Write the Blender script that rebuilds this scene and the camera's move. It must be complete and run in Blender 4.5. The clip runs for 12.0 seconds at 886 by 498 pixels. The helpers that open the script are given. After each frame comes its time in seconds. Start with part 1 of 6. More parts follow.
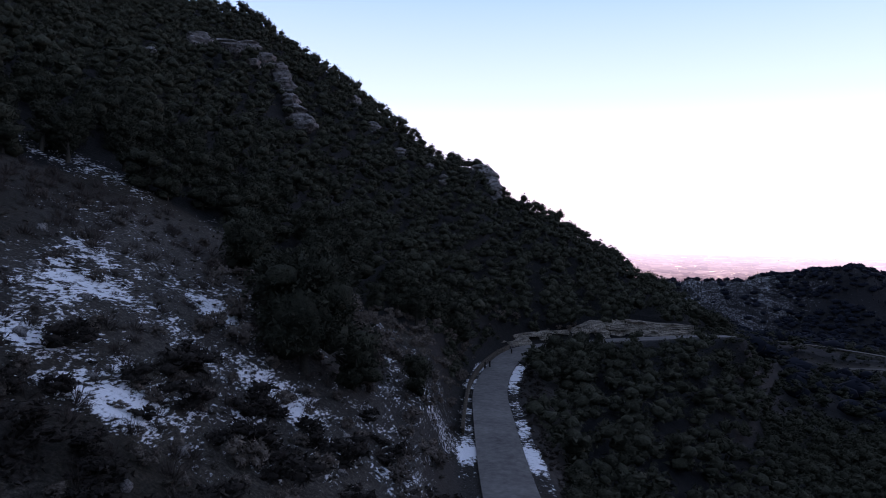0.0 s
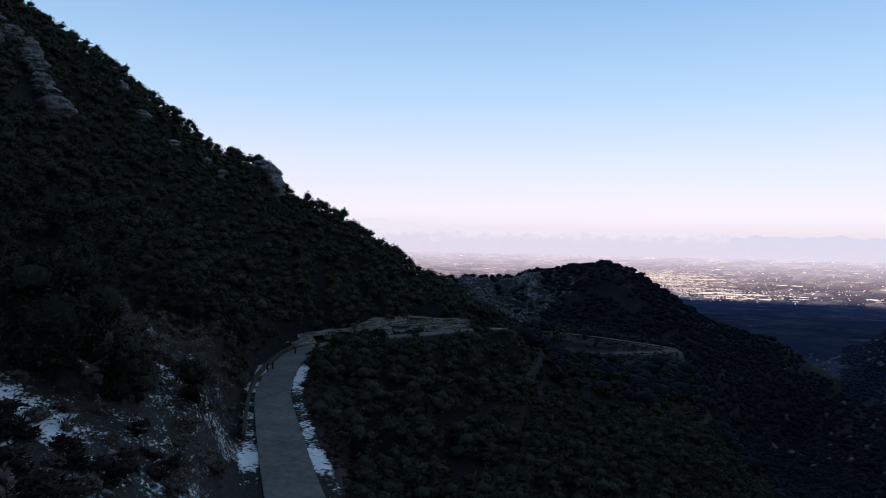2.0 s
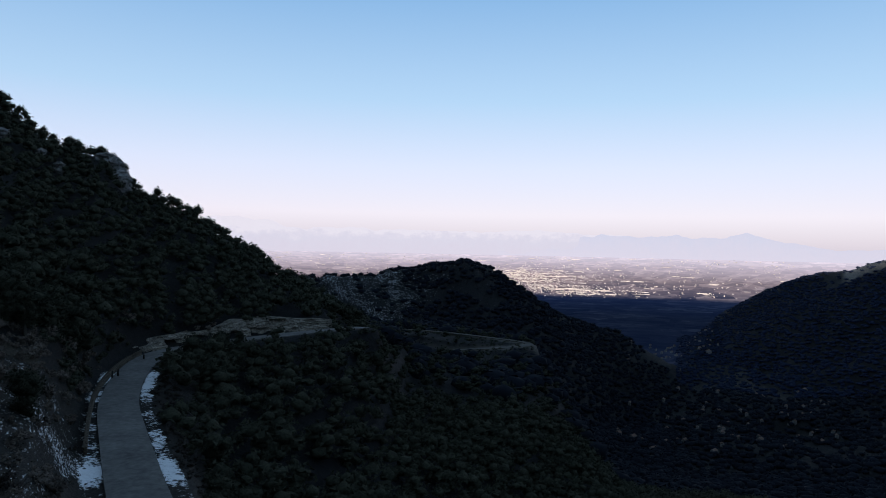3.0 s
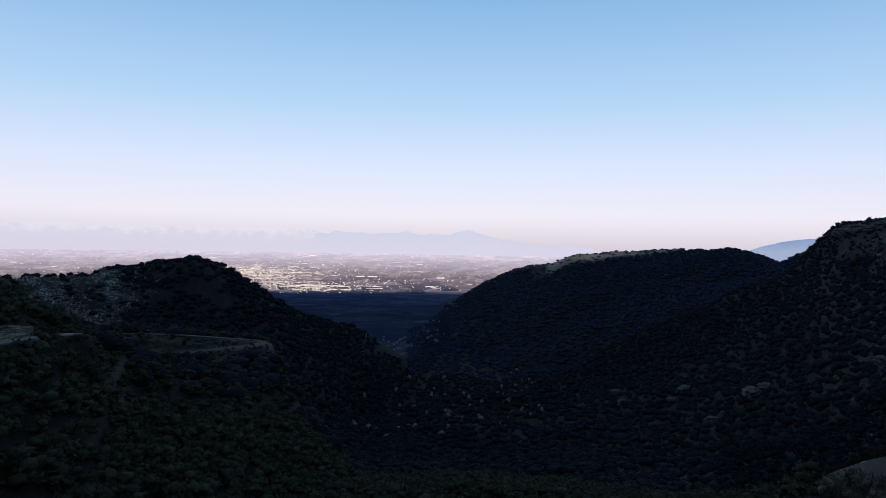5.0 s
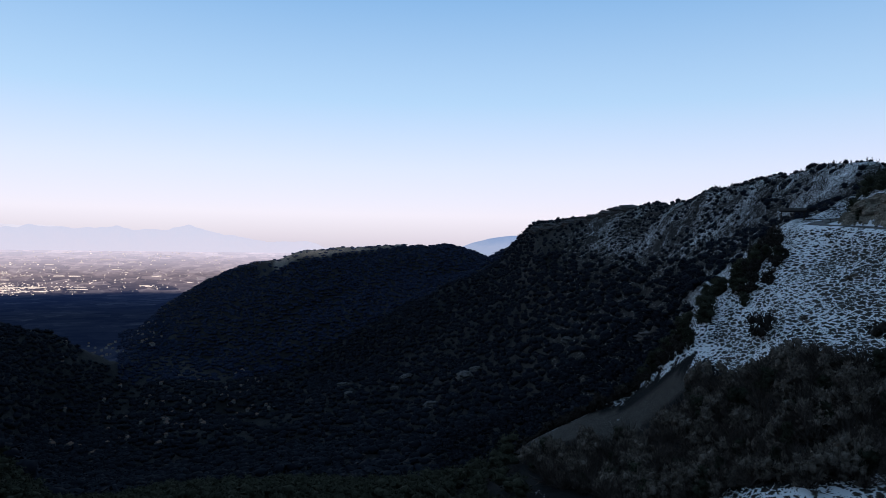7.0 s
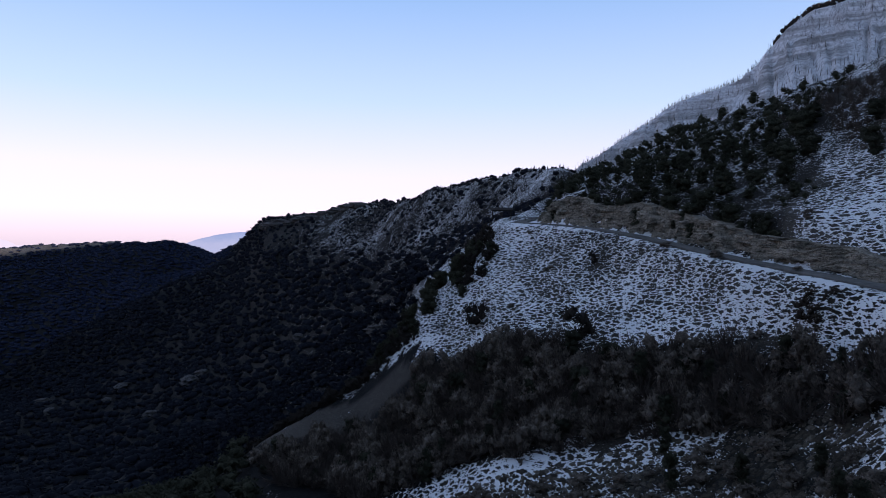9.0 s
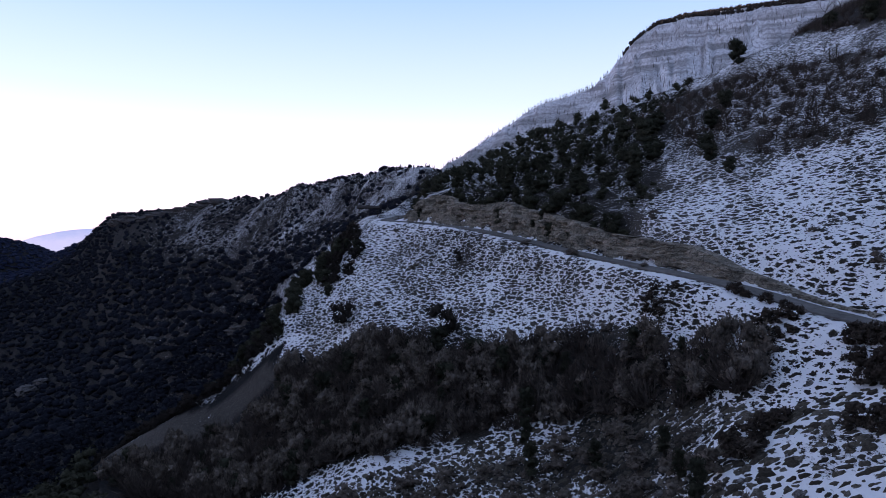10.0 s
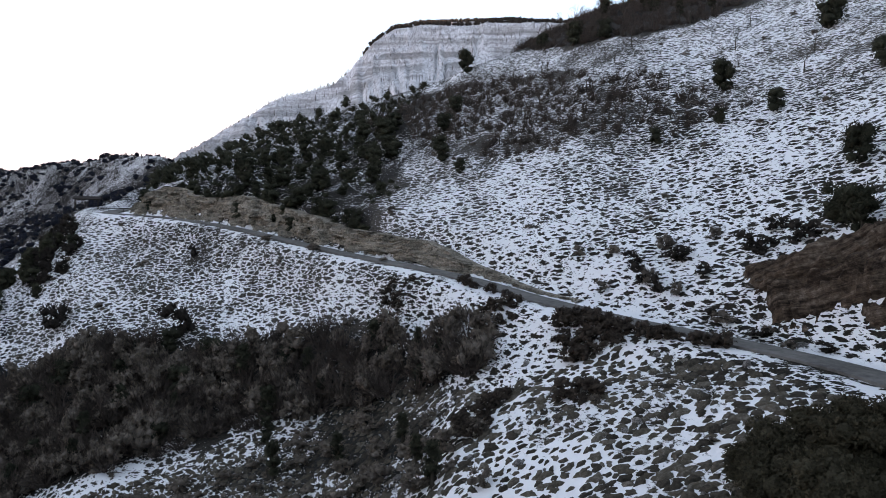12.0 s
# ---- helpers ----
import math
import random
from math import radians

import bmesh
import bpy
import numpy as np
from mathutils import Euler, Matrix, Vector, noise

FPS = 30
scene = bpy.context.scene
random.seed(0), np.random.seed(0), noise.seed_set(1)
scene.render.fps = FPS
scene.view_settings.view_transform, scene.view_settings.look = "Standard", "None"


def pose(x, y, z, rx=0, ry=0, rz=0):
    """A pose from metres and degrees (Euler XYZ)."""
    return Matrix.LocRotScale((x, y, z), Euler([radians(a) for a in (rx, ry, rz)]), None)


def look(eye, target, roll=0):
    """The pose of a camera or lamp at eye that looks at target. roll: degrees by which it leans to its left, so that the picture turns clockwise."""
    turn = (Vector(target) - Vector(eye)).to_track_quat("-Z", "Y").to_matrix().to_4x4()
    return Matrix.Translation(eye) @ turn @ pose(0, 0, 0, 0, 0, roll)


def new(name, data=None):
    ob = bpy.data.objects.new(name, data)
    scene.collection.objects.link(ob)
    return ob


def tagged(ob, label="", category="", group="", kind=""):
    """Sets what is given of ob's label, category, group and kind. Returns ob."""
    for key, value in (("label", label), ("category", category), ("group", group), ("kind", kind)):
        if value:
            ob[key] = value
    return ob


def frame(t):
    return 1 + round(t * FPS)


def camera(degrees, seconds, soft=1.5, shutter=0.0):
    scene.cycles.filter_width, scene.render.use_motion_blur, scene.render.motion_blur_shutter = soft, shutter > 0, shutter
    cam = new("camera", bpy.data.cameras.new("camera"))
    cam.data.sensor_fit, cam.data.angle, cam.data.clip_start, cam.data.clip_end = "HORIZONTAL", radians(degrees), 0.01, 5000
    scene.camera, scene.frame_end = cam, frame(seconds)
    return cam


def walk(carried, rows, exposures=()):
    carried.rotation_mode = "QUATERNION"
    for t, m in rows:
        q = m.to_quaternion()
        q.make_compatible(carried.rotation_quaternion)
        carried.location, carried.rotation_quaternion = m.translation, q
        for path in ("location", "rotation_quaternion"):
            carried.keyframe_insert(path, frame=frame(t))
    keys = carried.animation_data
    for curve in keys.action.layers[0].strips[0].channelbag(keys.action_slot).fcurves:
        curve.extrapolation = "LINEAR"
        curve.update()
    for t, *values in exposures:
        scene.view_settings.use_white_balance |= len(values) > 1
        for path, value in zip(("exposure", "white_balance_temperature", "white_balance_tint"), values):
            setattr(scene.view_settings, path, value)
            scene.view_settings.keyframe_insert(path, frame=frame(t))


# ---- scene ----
EYE = 21.0  # the drone hovers this far above the road below it
cam = camera(64.2, 12.0, soft=0.9)
# seconds, yaw, pitch and roll of a camera that turns on the spot
TURNS = [
    (0.0, 8.99, -0.57, 1.13),
    (0.5, 6.25, -0.53, 1.16),
    (1.0, 1.85, -0.47, 1.15),
    (1.5, -3.32, -0.40, 1.17),
    (2.0, -8.38, -0.34, 1.18),
    (2.5, -13.79, -0.28, 1.16),
    (3.0, -19.54, -0.22, 1.15),
    (5.0, -40.74, -0.14, 0.98),
    (5.5, -46.10, -0.13, 0.99),
    (6.0, -51.82, -0.10, 0.95),
    (6.5, -57.20, -0.11, 0.92),
    (7.0, -62.60, -0.10, 0.92),
    (9.0, -84.18, -0.10, 0.63),
    (9.5, -89.57, -0.12, 0.64),
    (10.0, -94.97, -0.15, 0.61),
    (10.5, -100.36, -0.18, 0.57),
    (11.0, -105.70, -0.23, 0.52),
    (11.5, -111.02, -0.28, 0.50),
    (12.0, -115.69, -0.34, 0.50),
]
walk(cam, [(t, pose(0, 0, EYE, 90, 0, yaw) @ pose(0, 0, 0, pitch) @ pose(0, 0, 0, 0, 0, roll)) for t, yaw, pitch, roll in TURNS],
     exposures=[(0.0, 0.76, 6600, 33), (1.0, 0.42, 6450, 18), (1.8, 0.2, 6200, 10), (2.5, 0.11, 6150, 7), (6.0, 0.05, 6050, 6), (7.2, 0.12, 6050, 8), (9.0, 0.34, 6350, 23),
                (10.0, 0.72, 6550, 32), (11.0, 1.25, 7200, 29), (12.0, 1.6, 8500, 22)])

# ---- sky, sun ----
SUN_EL, SUN_AZ = 7.3, 140.0  # degrees; azimuths run to the left from +y
world = bpy.data.worlds.new("evening_sky")
scene.world = world
world.use_nodes = True
wn, wl = world.node_tree.nodes, world.node_tree.links
wn.clear()
w_out, w_bg, w_sky = wn.new("ShaderNodeOutputWorld"), wn.new("ShaderNodeBackground"), wn.new("ShaderNodeTexSky")
w_sky.sky_type, w_sky.sun_disc = "NISHITA", False
w_sky.sun_elevation, w_sky.sun_rotation = radians(SUN_EL), radians(-SUN_AZ)
w_sky.altitude, w_sky.air_density, w_sky.dust_density, w_sky.ozone_density = 800, 1.0, 0.6, 1.0
w_bg.inputs["Strength"].default_value = 0.15
w_co, w_sep, w_ramp, w_mix = wn.new("ShaderNodeTexCoord"), wn.new("ShaderNodeSeparateXYZ"), wn.new("ShaderNodeValToRGB"), wn.new("ShaderNodeMix")
wl.new(w_co.outputs["Generated"], w_sep.inputs[0])
wl.new(w_sep.outputs["Z"], w_ramp.inputs["Fac"])
SKY_STOPS = [(0.0, (0.67, 0.585, 0.7)), (0.045, (0.90, 0.79, 0.90)), (0.11, (0.76, 0.765, 0.94)), (0.2, (0.49, 0.66, 0.88)), (0.34, (0.26, 0.46, 0.75)), (0.5, (0.19, 0.285, 0.425)), (1.0, (0.13, 0.2, 0.3))]
while len(w_ramp.color_ramp.elements) < len(SKY_STOPS):
    w_ramp.color_ramp.elements.new(0.5)
for e, (p, c) in zip(w_ramp.color_ramp.elements, SKY_STOPS):
    e.position, e.color = p, (*(v * 6.6 for v in c), 1)
w_mix.data_type = "RGBA"
w_mix.inputs["Factor"].default_value = 0.12  # haze and dusk colours over the clear-sky model
wl.new(w_ramp.outputs["Color"], w_mix.inputs[6])
wl.new(w_sky.outputs[0], w_mix.inputs[7])
wl.new(w_mix.outputs[2], w_bg.inputs["Color"])
wl.new(w_bg.outputs[0], w_out.inputs["Surface"])
sun = new("sun", bpy.data.lights.new("sun", "SUN"))
sun.data.energy, sun.data.angle, sun.data.color = 5.0, radians(0.5), (1.0, 0.84, 0.70)
_a = radians(SUN_AZ)
sun.matrix_world = look((-math.sin(_a) * 100, math.cos(_a) * 100, 100 * math.tan(radians(SUN_EL))), (0, 0, 0))


# ---- noise ----
def lattice(ix, iy, seed):
    h = (ix.astype(np.int64) * 374761393 + iy.astype(np.int64) * 668265263 + seed * 974634749) & 0x7FFFFFFF
    h = ((h ^ (h >> 13)) * 1274126177) & 0x7FFFFFFF
    return ((h ^ (h >> 16)) & 0xFFFF) / 65535.0


def value_noise(x, y, seed=0):
    x, y = np.asarray(x, float), np.asarray(y, float)
    ix, iy = np.floor(x), np.floor(y)
    fx, fy = x - ix, y - iy
    fx, fy = fx * fx * (3 - 2 * fx), fy * fy * (3 - 2 * fy)
    a, b = lattice(ix, iy, seed), lattice(ix + 1, iy, seed)
    c, d = lattice(ix, iy + 1, seed), lattice(ix + 1, iy + 1, seed)
    return (a + (b - a) * fx) * (1 - fy) + (c + (d - c) * fx) * fy


def fbm(x, y, size, octaves=4, seed=0):
    total, amp = 0.0, 1.0
    for k in range(octaves):
        total = total + amp * (value_noise(x / size * 2**k, y / size * 2**k, seed + k) - 0.5)
        amp *= 0.5
    return total


def ramp(x, a, b):
    s = np.clip((np.asarray(x, float) - a) / (b - a), 0, 1)
    return s * s * (3 - 2 * s)


# ---- materials ----
def material(name):
    m = bpy.data.materials.new(name)
    m.use_nodes = True
    n, l = m.node_tree.nodes, m.node_tree.links
    return m, n, l, n["Principled BSDF"]


def tex_noise(n, l, scale, detail=5.0, rough=0.6, coord=None):
    t = n.new("ShaderNodeTexNoise")
    t.inputs["Scale"].default_value, t.inputs["Detail"].default_value, t.inputs["Roughness"].default_value = scale, detail, rough
    if coord is not None:
        l.new(coord, t.inputs["Vector"])
    return t.outputs["Fac"]


def color_ramp(n, l, fac, stops):
    r = n.new("ShaderNodeValToRGB")
    while len(r.color_ramp.elements) < len(stops):
        r.color_ramp.elements.new(0.5)
    for e, (p, c) in zip(r.color_ramp.elements, stops):
        e.position, e.color = p, (*c, 1)
    l.new(fac, r.inputs["Fac"])
    return r.outputs["Color"]


def mix_rgb(n, l, fac, a, b, kind="MIX"):
    m = n.new("ShaderNodeMix")
    m.data_type, m.blend_type = "RGBA", kind
    for v, sock in ((fac, m.inputs["Factor"]), (a, m.inputs[6]), (b, m.inputs[7])):
        if isinstance(v, (int, float)):
            sock.default_value = v
        elif isinstance(v, tuple):
            sock.default_value = (*v, 1)
        else:
            l.new(v, sock)
    return m.outputs[2]


def calc(n, l, op, a, b=None, clamp=False):
    m = n.new("ShaderNodeMath")
    m.operation, m.use_clamp = op, clamp
    for v, sock in ((a, m.inputs[0]), (b, m.inputs[1])):
        if v is None:
            continue
        if isinstance(v, (int, float)):
            sock.default_value = v
        else:
            l.new(v, sock)
    return m.outputs[0]


def bump(n, l, bsdf, height, strength, distance):
    b = n.new("ShaderNodeBump")
    b.inputs["Strength"].default_value, b.inputs["Distance"].default_value = strength, distance
    l.new(height, b.inputs["Height"])
    l.new(b.outputs[0], bsdf.inputs["Normal"])


def attribute(n, name):
    a = n.new("ShaderNodeAttribute")
    a.attribute_name = name
    return a.outputs["Fac"]


def ground_material():
    """Winter grass, earth and stones; the attribute snow says how much of it lies under patchy snow, rock how much is bare stone."""
    m, n, l, p = material("mountain_ground")
    co = n.new("ShaderNodeTexCoord").outputs["Object"]
    big, mid, fine = tex_noise(n, l, 0.02, 4, 0.6, co), tex_noise(n, l, 0.35, 6, 0.65, co), tex_noise(n, l, 2.2, 6, 0.7, co)
    earth = color_ramp(n, l, mid, [(0.3, (0.018, 0.015, 0.01)), (0.5, (0.036, 0.029, 0.02)), (0.7, (0.07, 0.058, 0.043))])
    earth = mix_rgb(n, l, 0.6, earth, color_ramp(n, l, big, [(0.35, (0.022, 0.022, 0.013)), (0.65, (0.045, 0.036, 0.026))]))
    stone = color_ramp(n, l, fine, [(0.3, (0.1, 0.09, 0.08)), (0.55, (0.22, 0.2, 0.18)), (0.75, (0.36, 0.34, 0.32))])
    base = mix_rgb(n, l, attribute(n, "rock"), earth, stone)
    # near-black scrub cover, with the shade under woods and in the valley painted in
    shaded_scrub = color_ramp(n, l, mid, [(0.35, (0.003, 0.004, 0.005)), (0.7, (0.009, 0.009, 0.01))])
    base = mix_rgb(n, l, attribute(n, "shaded_scrub"), base, shaded_scrub)
    clods = color_ramp(n, l, tex_noise(n, l, 4.5, 5, 0.8, co), [(0.36, (0.3, 0.3, 0.3)), (0.52, (0.9, 0.9, 0.9)), (0.66, (2.0, 1.95, 1.9))])
    base = mix_rgb(n, l, 1.0, base, clods, "MULTIPLY")
    cover = attribute(n, "snow")
    flat = n.new("ShaderNodeMapping")
    flat.inputs["Scale"].default_value = (1.0, 1.0, 4.2)
    l.new(co, flat.inputs["Vector"])
    patch = calc(n, l, "ADD", calc(n, l, "MULTIPLY", tex_noise(n, l, 0.5, 7, 0.7, flat.outputs[0]), 0.45), calc(n, l, "MULTIPLY", tex_noise(n, l, 1.9, 5, 0.7, flat.outputs[0]), 0.55))
    warp = n.new("ShaderNodeVectorMath")
    warp.operation = "MULTIPLY_ADD"
    wob = n.new("ShaderNodeTexNoise")
    wob.inputs["Scale"].default_value, wob.inputs["Detail"].default_value = 1.1, 4
    l.new(co, wob.inputs["Vector"])
    l.new(wob.outputs["Color"], warp.inputs[0])
    warp.inputs[1].default_value = (0.55, 0.55, 0.55)
    l.new(co, warp.inputs[2])
    tilt = n.new("ShaderNodeMapping")
    tilt.inputs["Scale"].default_value = (1.0, 1.0, 3.0)
    l.new(warp.outputs[0], tilt.inputs["Vector"])
    cells, small = n.new("ShaderNodeTexVoronoi"), n.new("ShaderNodeTexVoronoi")
    for v, scale in ((cells, 0.56), (small, 1.5)):
        v.feature = "DISTANCE_TO_EDGE"
        v.inputs["Scale"].default_value = scale
        l.new(tilt.outputs[0], v.inputs["Vector"])
    tufts = calc(n, l, "ADD", calc(n, l, "MULTIPLY", cells.outputs["Distance"], 1.5), calc(n, l, "MULTIPLY", small.outputs["Distance"], 1.0))
    tufts = calc(n, l, "ADD", tufts, 0.17)
    tufts = calc(n, l, "ADD", tufts, calc(n, l, "MULTIPLY", calc(n, l, "SUBTRACT", patch, 0.5), 0.7))
    tufts = calc(n, l, "ADD", tufts, calc(n, l, "MULTIPLY", calc(n, l, "SUBTRACT", tex_noise(n, l, 0.16, 3, 0.5, co), 0.5), 0.5))
    tufts = calc(n, l, "ADD", tufts, calc(n, l, "MULTIPLY", calc(n, l, "SUBTRACT", fine, 0.5), 0.5))
    lay_mix = n.new("ShaderNodeMix")
    l.new(attribute(n, "tuft"), lay_mix.inputs["Factor"])
    l.new(patch, lay_mix.inputs[2])
    l.new(tufts, lay_mix.inputs[3])
    lay = lay_mix.outputs[0]
    edge = calc(n, l, "SUBTRACT", cover, lay)
    mask = calc(n, l, "MULTIPLY_ADD", edge, 22.0)
    mask.node.inputs[2].default_value = 0.5
    mask.node.use_clamp = True
    white = mix_rgb(n, l, fine, (0.8, 0.815, 0.84), (0.88, 0.885, 0.895))
    l.new(mix_rgb(n, l, mask, base, white), p.inputs["Base Color"])
    p.inputs["Roughness"].default_value = 0.9
    p.inputs["Specular IOR Level"].default_value = 0.15
    bump(n, l, p, calc(n, l, "ADD", calc(n, l, "MULTIPLY", mask, 0.25), calc(n, l, "ADD", mid, calc(n, l, "MULTIPLY", fine, 0.4))), 0.8, 0.5)
    return m


def plain_material():
    """Fields, hedges and bare woods of a plain far off; evening haze is painted on as emission, stronger towards its
    far rim.
    """
    m, n, l, p = material("far_plain")
    co = n.new("ShaderNodeTexCoord").outputs["Object"]
    cell = []
    for scale in (0.011, 0.03):
        v = n.new("ShaderNodeTexVoronoi")
        v.inputs["Scale"].default_value = scale
        l.new(co, v.inputs["Vector"])
        sep = n.new("ShaderNodeSeparateColor")
        l.new(v.outputs["Color"], sep.inputs[0])
        cell.append(sep.outputs[0])
    f = calc(n, l, "ADD", calc(n, l, "MULTIPLY", cell[0], 0.45), calc(n, l, "MULTIPLY", cell[1], 0.3))
    f = calc(n, l, "ADD", f, calc(n, l, "MULTIPLY", tex_noise(n, l, 0.006, 5, 0.7, co), 0.35))
    field = color_ramp(n, l, f, [(0.25, (0.028, 0.03, 0.036)), (0.5, (0.09, 0.068, 0.068)), (0.72, (0.2, 0.148, 0.136)), (0.92, (0.34, 0.262, 0.24))])
    p.inputs["Roughness"].default_value = 0.95
    p.inputs["Specular IOR Level"].default_value = 0.0
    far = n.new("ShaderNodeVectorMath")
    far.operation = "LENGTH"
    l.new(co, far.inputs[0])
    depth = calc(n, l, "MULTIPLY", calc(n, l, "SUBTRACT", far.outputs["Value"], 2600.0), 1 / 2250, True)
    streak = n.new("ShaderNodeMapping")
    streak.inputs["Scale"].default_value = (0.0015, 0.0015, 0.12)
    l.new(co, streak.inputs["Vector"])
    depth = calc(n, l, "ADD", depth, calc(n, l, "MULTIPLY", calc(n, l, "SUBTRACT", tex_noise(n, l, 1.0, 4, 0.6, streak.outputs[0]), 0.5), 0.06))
    # nearer part painted dark and bluish, for the mountain shadow lying on it
    shaded_plain = color_ramp(n, l, f, [(0.3, (0.008, 0.011, 0.016)), (0.7, (0.022, 0.024, 0.03)), (0.9, (0.05, 0.05, 0.055))])
    sunlit_part = color_ramp(n, l, depth, [(0.44, (0, 0, 0)), (0.5, (1, 1, 1))])
    l.new(mix_rgb(n, l, sunlit_part, shaded_plain, field), p.inputs["Base Color"])
    # painted haze: faint blue close by, pale mauve at the rim
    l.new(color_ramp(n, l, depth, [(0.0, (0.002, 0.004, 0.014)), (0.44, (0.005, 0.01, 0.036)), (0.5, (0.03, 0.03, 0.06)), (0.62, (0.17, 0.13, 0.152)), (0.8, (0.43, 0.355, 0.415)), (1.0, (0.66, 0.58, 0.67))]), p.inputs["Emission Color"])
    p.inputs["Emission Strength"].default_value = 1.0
    return m


def tuft_material(name, stops):
    """Dead grass and heather: each tuft with a tone of its own, mottled."""
    m, n, l, p = material(name)
    co = n.new("ShaderNodeTexCoord").outputs["Object"]
    own, mottle = n.new("ShaderNodeNewGeometry").outputs["Random Per Island"], tex_noise(n, l, 3.2, 5, 0.75, co)
    f = calc(n, l, "ADD", calc(n, l, "MULTIPLY", own, 0.6), calc(n, l, "SUBTRACT", calc(n, l, "MULTIPLY", mottle, 1.5), 0.5))
    l.new(color_ramp(n, l, f, stops), p.inputs["Base Color"])
    p.inputs["Roughness"].default_value = 0.9
    p.inputs["Specular IOR Level"].default_value = 0.05
    bump(n, l, p, mottle, 0.9, 0.25)
    return m


def simple_material(name, dark, light, scale, rough=0.8, bump_by=0.3, distance=0.05):
    m, n, l, p = material(name)
    co = n.new("ShaderNodeTexCoord").outputs["Object"]
    a, b = tex_noise(n, l, scale, 6, 0.65, co), tex_noise(n, l, scale * 0.13, 3, 0.5, co)
    f = calc(n, l, "ADD", calc(n, l, "MULTIPLY", a, 0.6), calc(n, l, "MULTIPLY", b, 0.4))
    l.new(color_ramp(n, l, f, [(0.3, dark), (0.7, light)]), p.inputs["Base Color"])
    p.inputs["Roughness"].default_value = rough
    p.inputs["Specular IOR Level"].default_value = 0.2
    if bump_by:
        bump(n, l, p, a, bump_by, distance)
    return m


def leaf_material(name, dark, light, leafy=True):
    m, n, l, p = material(name)
    r = n.new("ShaderNodeObjectInfo").outputs["Random"]
    g = n.new("ShaderNodeNewGeometry").outputs["Random Per Island"]
    f = calc(n, l, "ADD", calc(n, l, "MULTIPLY", r, 0.5), calc(n, l, "MULTIPLY", g, 0.5))
    if leafy:
        co = n.new("ShaderNodeTexCoord").outputs["Object"]
        spray, mass = tex_noise(n, l, 3.4, 4, 0.75, co), tex_noise(n, l, 0.7, 3, 0.6, co)
        f = calc(n, l, "ADD", calc(n, l, "MULTIPLY", f, 0.5), calc(n, l, "SUBTRACT", calc(n, l, "ADD", calc(n, l, "MULTIPLY", spray, 1.3), calc(n, l, "MULTIPLY", mass, 0.9)), 0.85))
        bump(n, l, p, calc(n, l, "ADD", spray, mass), 0.7, 0.5)
    l.new(color_ramp(n, l, f, [(0.1, dark), (0.9, light)]), p.inputs["Base Color"])
    p.inputs["Roughness"].default_value = 0.85
    p.inputs["Specular IOR Level"].default_value = 0.04
    return m


GROUND, PLAIN = ground_material(), plain_material()
ASPHALT = simple_material("worn_asphalt", (0.055, 0.053, 0.05), (0.2, 0.19, 0.178), 1.2, 0.9, 0.2, 0.02)
GRAVEL = simple_material("dull_track_gravel", (0.045, 0.04, 0.036), (0.1, 0.09, 0.078), 1.5, 0.9, 0.3, 0.05)
LEAF = leaf_material("evergreen_leaves", (0.019, 0.021, 0.015), (0.074, 0.076, 0.052))
# darker, bluer copies of LEAF: distance haze and shade painted into the colour
FAR_HAZE_LEAF = leaf_material("hazed_far_foliage", (0.008, 0.01, 0.015), (0.017, 0.02, 0.029), False)
RIDGE_HAZE_LEAF = leaf_material("hazed_ridge_foliage", (0.011, 0.016, 0.034), (0.018, 0.025, 0.05), False)
BARK = simple_material("grey_bark", (0.03, 0.025, 0.02), (0.08, 0.07, 0.055), 8.0)

# ---- the lie of the land ----
# Radial sections of the mountainside: azimuth, then (distance, height against the drone) from the foot of the drone outward:
# below, lower slope, road shelf, bank, upper slope, near crest, dip, outer crest, back foot.
SECTIONS = {}


def section(az, *knots):
    SECTIONS[az] = knots


# 180 to 80 lie unseen behind; crest heights set to block the sun
section(180, (8, -17), (28, -9), (45, -3), (60, 4), (90, 20), (260, 110), (450, 194), (783, 293), (2300, -240))
section(140, (8, -17), (22, -10), (38, -2), (60, 10), (90, 26), (230, 110), (400, 215), (600, 296), (2000, -240))
section(110, (8, -17), (22, -9), (40, 1), (65, 14), (100, 32), (250, 110), (420, 195), (693, 296), (2000, -240))
section(80, (8, -17), (24, -9), (45, 1), (70, 12), (110, 32), (280, 110), (600, 195), (1200, 296), (2400, -240))
section(60, (8, -18), (27, -10), (50, 0), (72, 9), (150, 46), (380, 150), (600, 170), (1300, 200), (2400, -240))
section(45, (8, -18), (29, -10.5), (52, -1), (70, 5.5), (190, 56), (380, 128), (500, 110), (900, -60), (1300, -240))
section(33, (8, -18), (33.5, -11.5), (54, -4.7), (85, 6), (180, 44), (330, 104), (450, 60), (900, -60), (1300, -240))
section(25, (8, -18), (37.7, -13), (54, -8.6), (82, -1.1), (160, 27), (270, 82), (400, 30), (900, -60), (1300, -240))
section(17, (8, -18), (42.6, -15.1), (67, -10.6), (84, -7.6), (150, 8), (262, 57), (400, 10), (900, -60), (1300, -240))
section(10, (8, -18), (48.7, -17.5), (74, -14.8), (95, -12.5), (160, -3), (256, 31), (400, -20), (900, -60), (1300, -240))
section(6.2, (8, -18), (55, -20.4), (95, -20.6), (113, -18.2), (164, -7.8), (250, 28), (380, -28), (900, -60), (1300, -240))
section(4.4, (8, -18), (57, -20.9), (100, -21), (120, -19.4), (166, -9.5), (249, 16.5), (380, -31), (900, -60), (1300, -240))
